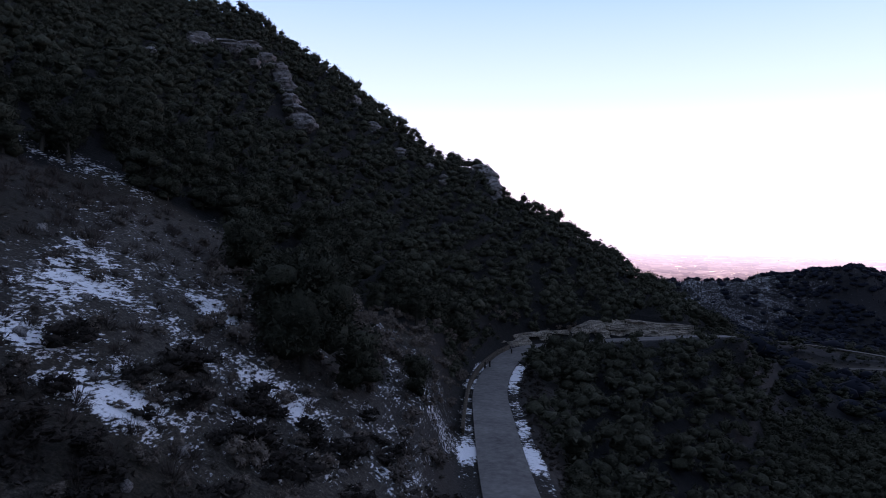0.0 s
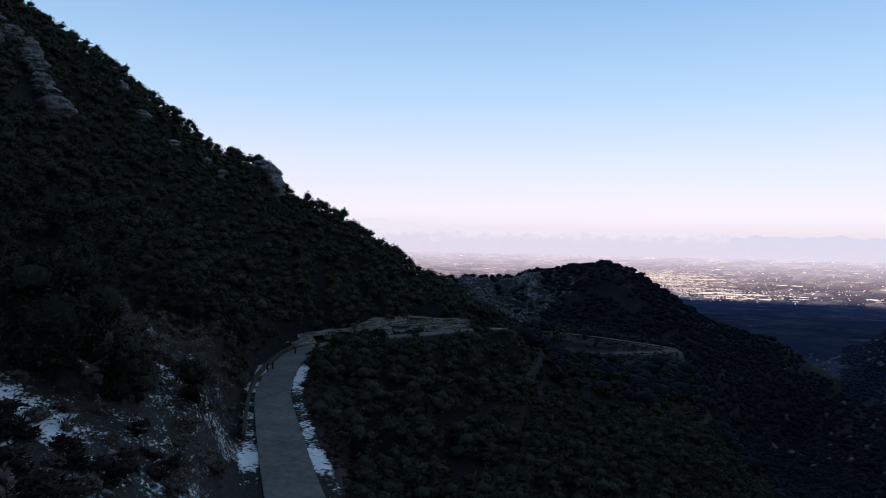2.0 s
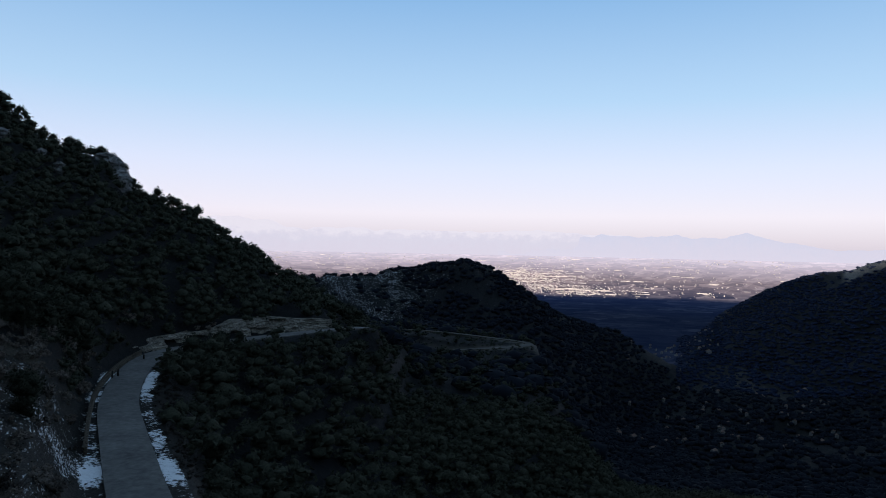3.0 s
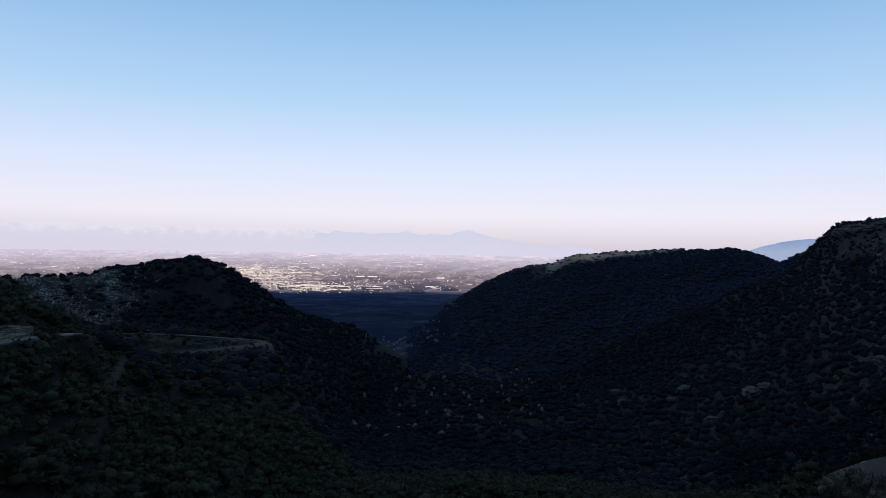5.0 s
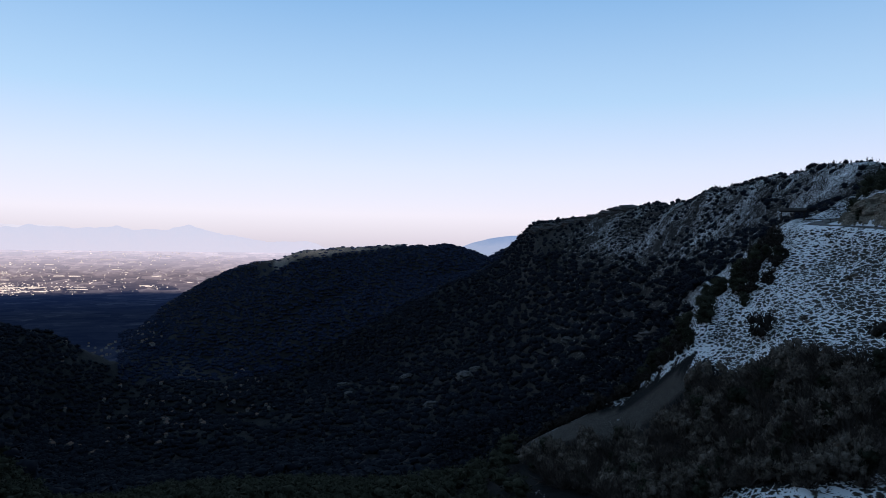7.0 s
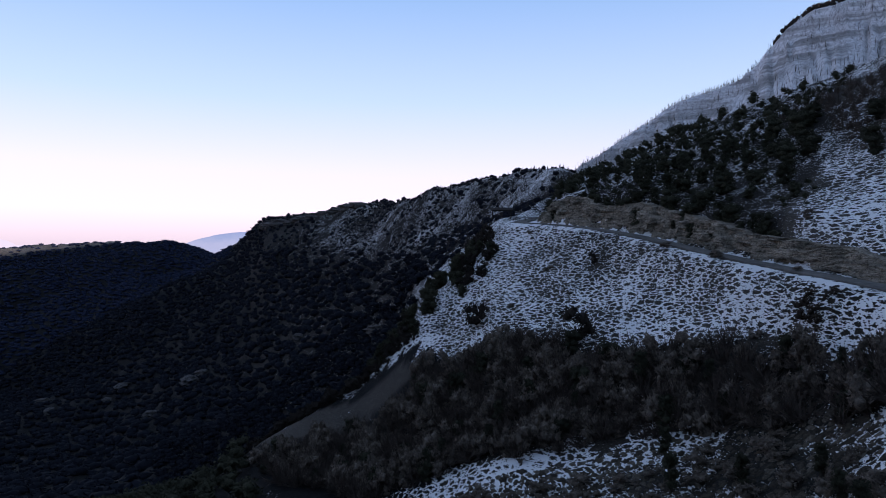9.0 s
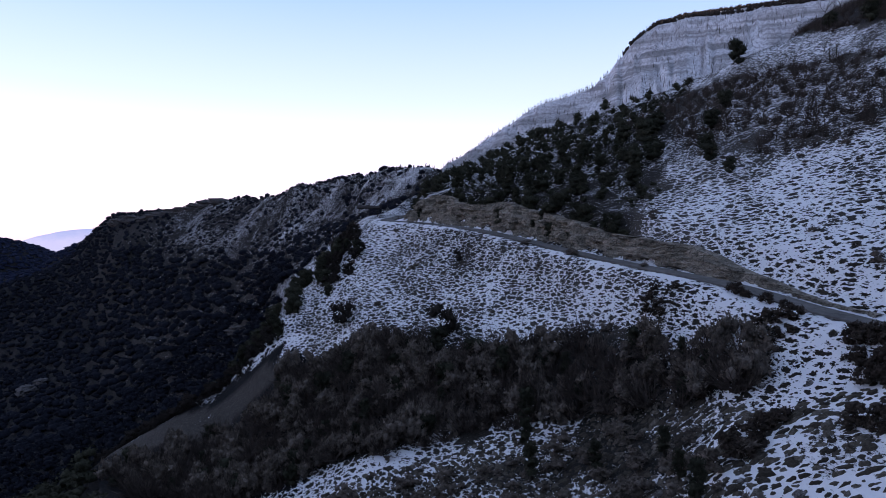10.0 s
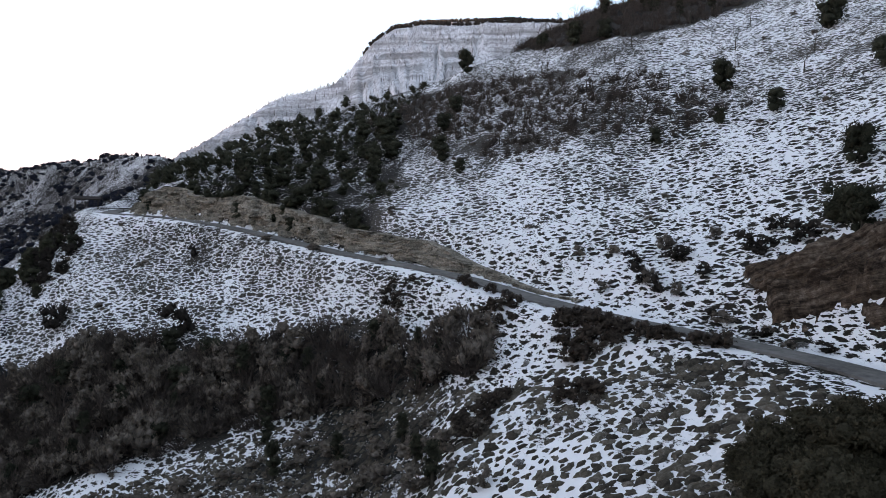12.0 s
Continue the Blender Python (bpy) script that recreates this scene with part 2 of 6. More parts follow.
section(5, (8, -18), (57, -20.8), (100, -20.8), (118, -19), (165, -9), (250, 23), (380, -30), (900, -60), (1300, -240))
section(1, (8, -18), (57, -21.5), (100, -23), (142, -21.2), (175, -13), (245, 11), (370, -35), (900, -60), (1300, -240))
section(-3, (8, -18), (55, -26), (90, -29), (158, -21.2), (185, -14), (240, 1), (690, -76), (890, -44), (1300, -240))
section(-8, (8, -18), (60, -32), (90, -33), (170, -21.3), (190, -17), (232, -13), (690, -78), (880, -35), (1300, -240))
section(-12, (8, -18), (60, -36), (100, -37), (176, -20.8), (188, -20), (215, -22.5), (690, -78), (880, -28), (1300, -240))
section(-14.5, (8, -18), (66, -37.5), (112, -39.5), (186, -25.5), (258, -34), (305, -38.5), (690, -79), (885, -21), (1300, -240))
section(-17, (8, -18.5), (70, -39), (120, -42), (250, -40.5), (335, -40), (355, -42), (695, -80), (890, -14), (1300, -240))
section(-21.4, (8, -19), (70, -45), (125, -46), (300, -46), (348, -43.2), (365, -46), (695, -82), (900, 2), (1350, -240))
section(-26.8, (8, -19), (70, -50), (140, -51), (320, -49), (350, -47), (370, -52), (680, -108), (930, -50), (1400, -240))
section(-30, (8, -19), (70, -50), (150, -56), (260, -63), (330, -78), (410, -103), (640, -155), (1100, -88), (1500, -240))
section(-34, (8, -19), (70, -48), (150, -56), (260, -85), (400, -130), (600, -178), (900, -225), (1200, -135), (1500, -240))
section(-38, (8, -19), (70, -46), (150, -54), (260, -88), (420, -140), (650, -195), (1000, -238), (1350, -220), (1500, -240))
section(-41, (8, -19), (70, -45), (150, -54), (260, -88), (420, -140), (650, -195), (1500, -239), (2150, -174), (2600, -240))
section(-46, (8, -19), (70, -44), (150, -54), (260, -88), (420, -140), (700, -200), (1280, -236), (2100, -60), (2650, -240))
section(-51, (8, -19), (68, -43), (145, -53), (260, -88), (420, -138), (700, -195), (1200, -226), (2000, 4), (2650, -240))
section(-58.7, (8, -19), (66, -43), (140, -51), (250, -84), (400, -125), (600, -165), (1000, -176), (1950, 20), (2600, -240))
section(-64.7, (8, -19), (64, -43), (130, -47), (160, -54), (260, -92), (500, -120), (800, -112), (1750, -7), (2600, -240))
section(-67, (8, -19), (62, -43), (128, -45), (155, -48.5), (260, -90), (490, -113), (780, -92), (1500, 0), (2500, -240))
section(-70, (8, -19), (62, -43), (126, -42), (155, -42.5), (250, -76), (450, -96), (720, -58), (1150, 52), (2200, -200))
section(-78, (8, -19), (60, -43), (125, -40), (160, -30), (240, -50), (410, -42), (640, -14), (850, 57), (1800, -100))
section(-82.5, (8, -19), (60, -40), (115, -36), (165, -16), (215, -13), (380, 1), (500, 6), (640, 52), (1500, -50))
section(-86, (8, -19), (62, -38), (110, -33), (178, -6), (206, -3), (330, 9), (430, 13), (540, 51), (1200, -20))
section(-88.6, (8, -19), (64, -37.3), (106, -31), (186, 3.5), (206, 8.7), (300, 13.5), (370, 16.5), (470, 49.5), (1000, -8))
section(-90, (8, -19), (65, -37), (105, -30), (190, 7), (203, 8.5), (280, 16), (340, 19), (430, 48.5), (900, 0))
section(-94, (8, -19), (65, -36), (102, -29), (175, 5.8), (183, 13), (215, 18), (300, 24), (370, 44.5), (900, 0))
section(-98.6, (8, -19), (64, -34), (100, -27), (156, 3.5), (161, 11), (230, 28), (300, 22), (400, 20), (900, 0))
section(-105, (8, -18.5), (64, -32), (95, -24), (132, -0.5), (137, 5), (240, 40.5), (300, 34), (400, 26), (900, 0))
section(-111.7, (8, -18), (58, -27), (85, -20), (113, -3), (118, 2.6), (235, 50), (300, 46), (400, 40), (900, 0))
section(-117.2, (8, -18), (55, -22), (80, -14.5), (101, -4.3), (105, -0.8), (225, 56), (330, 66), (500, 60), (1000, 0))
section(-122.2, (8, -17.5), (52, -20), (72, -13.5), (90, -6.2), (95, -3), (230, 65), (350, 92), (600, 110), (1200, 0))
section(-127.5, (8, -17), (49, -18.3), (65, -12.5), (81, -7.5), (88, -4), (240, 78), (380, 118), (800, 190), (1600, -100))
section(-138, (8, -17), (45, -16), (58, -11), (70, -8.7), (80, -3.5), (250, 90), (420, 140), (1200, 300), (2400, -240))
section(-148, (8, -17), (40, -13.5), (52, -10.5), (62, -9.7), (72, -1), (260, 100), (480, 150), (1500, 318), (2600, -240))
# unseen too; crest raised to keep the sun off the snowy mountain
section(-165, (8, -17), (34, -11), (48, -6), (60, 0), (80, 12), (260, 110), (480, 200), (940, 348), (2400, -240))

AZ_KEYS = sorted(SECTIONS)
KNOT_R = np.array([[k[0] for k in SECTIONS[a]] for a in AZ_KEYS], float)
KNOT_Z = np.array([[k[1] for k in SECTIONS[a]] for a in AZ_KEYS], float)
AZ_WRAP = np.array([-180.0] + AZ_KEYS)
KNOT_R, KNOT_Z = np.vstack([KNOT_R[-1:], KNOT_R]), np.vstack([KNOT_Z[-1:], KNOT_Z])

AZ = np.r_[np.arange(-180, -152, 2.0), np.arange(-152, 48, 0.34), np.arange(48, 180.1, 2.0)]
RAD = np.r_[np.linspace(0.002, 24, 9), np.geomspace(26, 420, 180), np.geomspace(432, 4880, 95)]
FLOOR, FAR_RIM = -240.0, -38.0  # valley floor, and the far edge of the plain, against the drone


def road_point(az, r, z):
    return (-r * math.sin(radians(az)), r * math.cos(radians(az)), z)


ROAD_MAIN = [road_point(*p) for p in (
    (-93.5, 240, 11.5), (-92.2, 224, 10.0), (-91, 207, 8.4), (-90.6, 190, 7.0), (-94, 175, 5.8), (-98.6, 156, 3.5), (-107, 125, -1.3), (-116.4, 102, -4.3), (-122.8, 89, -6.4),
    (-130, 78, -7.8), (-138, 70, -8.6), (-147.9, 62, -9.7))] + [
    (21, -47, -11.0), (12, -28, -13.3), (8, -5, -16.0), (5, 18, -18.4), (1, 38, -20.4), (-3, 58, -21)] + [road_point(*p) for p in (
    (4.6, 84, -21), (4.9, 101, -21), (4.2, 119, -21), (3.0, 135, -21), (1.0, 146, -21), (-4.2, 159, -21), (-8.4, 169, -21),
    (-12.2, 177, -20.8), (-13.0, 184, -21.4), (-12.6, 194, -23.0))]
ROAD_LOW = [road_point(*p) for p in ((-13.5, 320, -37), (-19.2, 345, -41.7), (-23.8, 350, -44.8), (-26.5, 346, -46.2), (-26.0, 336, -46.6), (-22, 322, -46.6), (-17.5, 303, -45.8))]


def glide(points, step):
    """A smooth line through the points (Catmull-Rom), in even steps."""
    p = [np.array(q, float) for q in points]
    p = [2 * p[0] - p[1]] + p + [2 * p[-1] - p[-2]]
    out = []
    for a, b, c, d in zip(p, p[1:], p[2:], p[3:]):
        count = max(2, int(np.linalg.norm(c - b) / step))
        for k in range(count):
            t = k / count
            out.append(0.5 * (2 * b + (c - a) * t + (2 * a - 5 * b + 4 * c - d) * t**2 + (3 * b - a - 3 * c + d) * t**3))
    return np.array(out + [p[-2]])


LINE_MAIN, LINE_LOW = glide(ROAD_MAIN, 1.5), glide(ROAD_LOW, 3.0)


def near_line(x, y, line):
    """Distance to a line, its height there, and the side (positive to the left of its run)."""
    best, height, side = np.full(x.shape, 1e9), np.zeros(x.shape), np.zeros(x.shape)
    for k in range(len(line) - 1):
        (ax, ay, az), (bx, by, bz) = line[k], line[k + 1]
        ux, uy = bx - ax, by - ay
        t = np.clip(((x - ax) * ux + (y - ay) * uy) / (ux * ux + uy * uy), 0, 1)
        d = np.hypot(x - ax - t * ux, y - ay - t * uy)
        nearer = d < best
        best = np.where(nearer, d, best)
        height = np.where(nearer, az + t * (bz - az), height)
        side = np.where(nearer, np.sign(ux * (y - ay) - uy * (x - ax)), side)
    return best, height, side


def lay_land():
    knots_r = np.array([np.interp(AZ, AZ_WRAP, KNOT_R[:, k]) for k in range(KNOT_R.shape[1])]).T
    knots_z = np.array([np.interp(AZ, AZ_WRAP, KNOT_Z[:, k]) for k in range(KNOT_Z.shape[1])]).T
    z = np.empty((len(AZ), len(RAD)))
    for i in range(len(AZ)):
        z[i] = np.interp(RAD, np.r_[0, knots_r[i]], np.r_[-17.5, knots_z[i]])
    z = np.where(RAD[None] > 2600, np.minimum(z, FLOOR), z)
    kernel = np.array([1, 2, 3, 2, 1]) / 9.0
    pad = np.pad(z, ((2, 2), (2, 2)), mode="edge")
    pad = sum(w * pad[k : k + z.shape[0], :] for k, w in enumerate(kernel))
    z = sum(w * pad[:, k : k + z.shape[1]] for k, w in enumerate(kernel))
    rise = np.clip((RAD - 3650) / (4880 - 3650), 0, 1) ** 0.8
    z = z + np.where(RAD > 2000, rise * (FAR_RIM - FLOOR), 0)[None]
    a, r = np.meshgrid(np.radians(AZ), RAD, indexing="ij")
    x, y = -r * np.sin(a), r * np.cos(a)
    rough = np.clip(0.010 * r, 0.3, 9.0) * ramp(r, 10, 40) * (1 - ramp(r, 2300, 2900))
    rough = rough * np.where(z < FLOOR + 12, 0.15, 1.0)
    z = z + rough * (fbm(x, y, 60, 5, 11) + 0.6 * fbm(x, y, 9, 3, 5)) + np.clip(r - 300, 0, 700) / 700 * 26 * fbm(x, y, 260, 3, 31) * (z > FLOOR + 20) * (1 - ramp(r, 2300, 2900))
    near = r < 260
    d, h, s = near_line(x[near], y[near], LINE_MAIN)
    keep = ramp(d, 3.6, 8.0)
    z[near] = z[near] * keep + (h - 0.18) * (1 - keep)
    mid = (r > 270) & (r < 420)
    d, h, s = near_line(x[mid], y[mid], LINE_LOW)
    keep = ramp(d, 2.6, 6.5)
    z[mid] = z[mid] * keep + (h - 0.2) * (1 - keep)
    return x, y, z


LAND_X, LAND_Y, LAND_Z = lay_land()


def land_z(x, y):
    """Height of the land against the drone."""
    x, y = np.asarray(x, float), np.asarray(y, float)
    r, az = np.hypot(x, y), np.degrees(np.arctan2(-x, y))
    i = np.interp(az, AZ, np.arange(len(AZ)))
    j = np.interp(r, RAD, np.arange(len(RAD)))
    i0, j0 = np.minimum(i.astype(int), len(AZ) - 2), np.minimum(j.astype(int), len(RAD) - 2)
    u, v = i - i0, j - j0
    return (LAND_Z[i0, j0] * (1 - u) + LAND_Z[i0 + 1, j0] * u) * (1 - v) + (LAND_Z[i0, j0 + 1] * (1 - u) + LAND_Z[i0 + 1, j0 + 1] * u) * v


def polar(az, r):
    a = np.radians(az)
    return -r * np.sin(a), r * np.cos(a)


def band(v, a, b, soft):
    return ramp(v, a - soft, a + soft) * (1 - ramp(v, b - soft, b + soft))


def inside(x, y, poly, jitter=0.0):
    """Whether places lie in a stretch of the plan, its edge made uneven."""
    x, y = np.asarray(x, float), np.asarray(y, float)
    if jitter:
        x, y = x + jitter * 2 * fbm(x, y, 3 * jitter, 3, 51), y + jitter * 2 * fbm(x, y, 3 * jitter, 3, 61)
    hit = np.zeros(x.shape, bool)
    for (ax, ay), (bx, by) in zip(poly, poly[1:] + poly[:1]):
        hit ^= ((ay > y) != (by > y)) & (x < (bx - ax) * (y - ay) / (by - ay + 1e-9) + ax)
    return hit


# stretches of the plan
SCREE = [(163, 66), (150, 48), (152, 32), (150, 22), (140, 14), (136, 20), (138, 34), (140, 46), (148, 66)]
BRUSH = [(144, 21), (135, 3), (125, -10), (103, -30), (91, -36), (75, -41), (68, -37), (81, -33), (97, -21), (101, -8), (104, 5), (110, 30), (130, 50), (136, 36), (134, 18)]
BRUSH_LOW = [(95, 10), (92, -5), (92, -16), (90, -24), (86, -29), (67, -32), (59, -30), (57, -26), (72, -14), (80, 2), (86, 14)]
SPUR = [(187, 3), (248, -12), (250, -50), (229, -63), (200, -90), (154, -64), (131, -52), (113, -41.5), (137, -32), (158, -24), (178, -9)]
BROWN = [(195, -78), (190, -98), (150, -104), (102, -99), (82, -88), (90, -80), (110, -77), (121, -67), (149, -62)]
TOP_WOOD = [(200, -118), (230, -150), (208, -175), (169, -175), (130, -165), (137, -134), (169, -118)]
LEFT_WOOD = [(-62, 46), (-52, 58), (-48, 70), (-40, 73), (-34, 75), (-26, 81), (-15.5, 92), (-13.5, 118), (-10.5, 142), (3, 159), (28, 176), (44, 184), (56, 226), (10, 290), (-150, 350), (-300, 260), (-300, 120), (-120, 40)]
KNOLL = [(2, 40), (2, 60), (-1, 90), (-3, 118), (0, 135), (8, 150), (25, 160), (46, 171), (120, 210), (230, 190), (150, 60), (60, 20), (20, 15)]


# larger drifts on the left slope: place and half-width
PATCHES = [(-23, 34.5, 1.6), (-25, 32.3, 1.3), (-21.8, 33.4, 1.0), (-18.2, 48, 1.6), (-18.9, 41.3, 1.1), (-15.9, 38.6, 1.3), (-14.4, 42.2, 1.2), (-28.2, 46.4, 2.2), (-32, 39.6, 1.8), (-32.6, 44.6, 1.8),
           (-24.5, 28.9, 1.2), (-26.6, 54.5, 1.8), (-16.8, 33.6, 1.2), (-18.3, 73.3, 1.4), (-17.3, 92, 1.2), (-43.8, 70, 1.8), (-29.3, 34.7, 1.3), (-36, 50, 2.0)]


def snow_cover(x, y, z):
    """How much snow lies at a place, from 0 to 1."""
    r, az = np.hypot(x, y), np.degrees(np.arctan2(-x, y))
    n, m = fbm(x, y, 22, 3, 77), fbm(x, y, 7, 2, 78)
    cover = np.full(np.shape(r), 0.18)
    left = band(az, 5, 75, 4) * (1 - ramp(r, 84, 104)) * (1 - 0.3 * (1 - ramp(r, 36, 46)))
    cover = cover + left * (0.226 + 0.12 * n + 0.12 * m + 0.02 * ramp(az, 24, 40))
    right = (1 - ramp(az, -83, -76)) * (1 - ramp(-az, 150, 158))
    cover = cover + right * (0.315 + 0.14 * n + 0.16 * m) * (1 - ramp(r, 215, 270))
    cover = cover + 0.03 * right * (1 - ramp(r, 90, 140))
    for px, py, wide in PATCHES:
        cover = cover + left * 0.1 * np.exp(-(((x - px) ** 2 + (y - py) ** 2) / (1.5 * wide) ** 2) ** 1.5)
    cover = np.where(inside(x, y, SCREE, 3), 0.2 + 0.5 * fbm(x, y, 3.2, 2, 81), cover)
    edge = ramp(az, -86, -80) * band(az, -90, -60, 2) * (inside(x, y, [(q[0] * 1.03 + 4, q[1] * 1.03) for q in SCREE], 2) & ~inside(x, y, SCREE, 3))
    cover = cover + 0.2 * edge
    upper = band(az, -146, -112, 3) * band(r, 190, 262, 8)
    cover = cover - 0.05 * upper - 0.03 * right * ramp(-az, 104, 110)
    cover = cover - 0.07 * band(az, -112, -78, 4) * band(r, 100, 180, 8)
    for wood, less in ((SPUR, 0.16), (BROWN, 0.12), (TOP_WOOD, 0.3), (BRUSH, 0.3), (BRUSH_LOW, 0.08)):
        cover = cover - less * inside(x, y, wood, 4)
    near = r < 240
    d, _, side = near_line(x[near], y[near], LINE_MAIN)
    verge = band(d, 2.0, np.where(az[near] > -60, 4.6, 4.4), 0.7) * np.where(az[near] > -60, 0.53, 0.7) * (0.95 + 0.45 * m[near])
    cover[near] = np.maximum(cover[near], np.where((az[near] > -60) & (y[near] > 125), 0.2, verge))
    shoulder = band(az, -95, -74, 2.5) * ramp(r, 230, 300) * ramp(z, -22, 4) * (1 - ramp(r, 900, 1200))
    cover = cover + (0.155 - 0.07 * ramp(az, -87, -80) + 0.24 * n) * shoulder
    hill = band(az + 4 * n, -18, -3, 3) * ramp(r, 660, 720) * (1 - ramp(r, 1000, 1100)) * (1 - ramp(-az, 15.5, 18) * ramp(r, 790, 820))
    cover = cover - 0.12 * band(az + 4 * n, -40, -19, 3) * ramp(r, 560, 620)
    return np.clip(cover + (0.035 + 0.14 * n) * hill, 0, 1)


def rock_and_lit_crest(x, y):
    az = np.degrees(np.arctan2(-x, y))
    # far ridge crest turned to paler stone, to paint in its sunlit edge
    rock = np.clip(np.where(az > 0, 0.1, 0.2) + 0.55 * ((az < -49) & (az > -64) & (np.hypot(x, y) > 1860)) + 0.9 * fbm(x, y, 30, 3, 9), 0, 0.8)
    return np.clip(np.where(inside(x, y, SCREE, 4), 0.38, rock), 0, 1)


def land_piece(name, pick, mat, label, category):
    """One stretch of the polar sheet, as an object of its own."""
    na, nr = len(AZ), len(RAD)
    quads = np.argwhere(pick)
    i, j = quads[:, 0], quads[:, 1]
    faces = np.stack([i * nr + j, (i + 1) * nr + j, (i + 1) * nr + j + 1, i * nr + j + 1], 1)[:, ::-1]
    used, faces = np.unique(faces, return_inverse=True)
    faces = faces.reshape(-1, 4)
    me = bpy.data.meshes.new(name)
    co = np.stack([LAND_X.ravel()[used], LAND_Y.ravel()[used], LAND_Z.ravel()[used] + EYE], 1)
    me.vertices.add(len(co))
    me.vertices.foreach_set("co", co.ravel())
    me.loops.add(faces.size)
    me.loops.foreach_set("vertex_index", faces.ravel())
    me.polygons.add(len(faces))
    me.polygons.foreach_set("loop_start", np.arange(0, faces.size, 4))
    me.update(calc_edges=True)
    me.shade_smooth()
    for key, values in (("snow", SNOW), ("rock", ROCK), ("tuft", TUFT), ("shaded_scrub", SHADED_SCRUB)):
        me.attributes.new(key, "FLOAT", "POINT").data.foreach_set("value", values.ravel()[used].astype(np.float32))
    me.materials.append(mat)
    return tagged(new(name, me), label, category, kind="structure")


SNOW = snow_cover(LAND_X, LAND_Y, LAND_Z)
ROCK = rock_and_lit_crest(LAND_X, LAND_Y)
FIELD = (1 - ramp(np.degrees(np.arctan2(-LAND_X, LAND_Y)), -80, -76)) * (1 - ramp(-np.degrees(np.arctan2(-LAND_X, LAND_Y)), 150, 154)) * ramp(np.hypot(LAND_X, LAND_Y), 36, 42) * (1 - ramp(np.hypot(LAND_X, LAND_Y), 90, 100))
_near = np.hypot(LAND_X, LAND_Y) < 120
_d, _, _side = near_line(LAND_X[_near], LAND_Y[_near], LINE_MAIN)
FIELD[_near] *= (_side < 0) & ((_d > 13) | ((np.hypot(LAND_X, LAND_Y)[_near] < 72) & (_d > 6)))
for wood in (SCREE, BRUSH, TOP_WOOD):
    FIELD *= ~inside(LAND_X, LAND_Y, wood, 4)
SNOW = np.where(FIELD > 0.05, SNOW + FIELD * (0.58 + 0.3 * fbm(LAND_X, LAND_Y, 9, 3, 79) - 0.05 * inside(LAND_X, LAND_Y, BRUSH_LOW, 3) - SNOW), SNOW)
TUFT = (1 - ramp(np.degrees(np.arctan2(-LAND_X, LAND_Y)), -74, -62)) * (1 - ramp(np.hypot(LAND_X, LAND_Y), 900, 1000))
_near = np.hypot(LAND_X, LAND_Y) < 230
TUFT[_near] *= ramp(near_line(LAND_X[_near], LAND_Y[_near], LINE_MAIN)[0], 3.0, 5.5)
TUFT *= 1 - FIELD
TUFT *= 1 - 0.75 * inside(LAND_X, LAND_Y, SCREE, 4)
TUFT = np.maximum(TUFT, band(np.degrees(np.arctan2(-LAND_X, LAND_Y)), -26, 0, 2) * (np.hypot(LAND_X, LAND_Y) > 640))
_az, _ra = np.degrees(np.arctan2(-LAND_X, LAND_Y)), np.hypot(LAND_X, LAND_Y)
# dark cover: scrub, plus painted shade beneath woods and down the valley
SHADED_SCRUB = np.where((_az > -84) & (_az < -2) & ~inside(LAND_X, LAND_Y, SCREE, 4), ramp(_ra, 25, 45), 0.0) * (1 - 0.15 * (LAND_Z < FLOOR + 10))
SHADED_SCRUB = np.maximum(SHADED_SCRUB, np.where(inside(LAND_X, LAND_Y, LEFT_WOOD, 2.5), 0.9, 0.0))
SHADED_SCRUB = np.maximum(SHADED_SCRUB, 0.75 * ((_az <= -84) & (_az > -100) & (_ra > 330)))
SHADED_SCRUB = np.maximum(SHADED_SCRUB, (0.25 + 0.25 * band(_az, 4, 28, 5) + 0.5 * fbm(LAND_X, LAND_Y, 12, 3, 17)).clip(0, 0.9) * band(_az, 4, 80, 3) * (_ra < 85))
SHADED_SCRUB = np.maximum(SHADED_SCRUB, 0.7 * ((_az < 10) & (_az > -12) & (_ra > 24) & (_ra < 160)))
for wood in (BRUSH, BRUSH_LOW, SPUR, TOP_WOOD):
    SHADED_SCRUB = np.maximum(SHADED_SCRUB, 0.7 * inside(LAND_X, LAND_Y, wood, 3))
# dark cover taken off the ridge crest so that it looks sunlit
SHADED_SCRUB = np.where((_az < -49) & (_az > -64) & (_ra > 1860), 0.0, SHADED_SCRUB)
SHADED_SCRUB = np.where((_az <= -69) & (_az > -98) & (_ra > 230) & (_ra < 1000), 0.85, SHADED_SCRUB)
SHADED_SCRUB = np.where((_az > -40) & (_az < -3) & (_ra > 590), 1.0, SHADED_SCRUB)
SHADED_SCRUB = np.maximum(SHADED_SCRUB, 0.4 * ((_az <= -78) & (_az > -150) & (_ra < 330)))
SHADED_SCRUB = np.where(inside(LAND_X, LAND_Y, SCREE, 4), 0.4, SHADED_SCRUB)
near_low = (_ra > 280) & (_ra < 400) & (_az > -32) & (_az < -8)
SHADED_SCRUB[near_low] *= ramp(near_line(LAND_X[near_low], LAND_Y[near_low], LINE_LOW)[0], 3, 6)
_ca, _cr = (AZ[:-1, None] + AZ[1:, None]) / 2, (RAD[None, :-1] + RAD[None, 1:]) / 2
_dip = np.interp(_ca, AZ_WRAP, KNOT_R[:, 6])
is_plain = (_cr > 2680) | ((_cr > 1480) & (LAND_Z[1:, 1:] < FLOOR + 6) & (_ca > -60) & (_ca < 0))
is_hill = (_ca < -5) & (_ca > -38.5) & (_cr > _dip) & ~is_plain
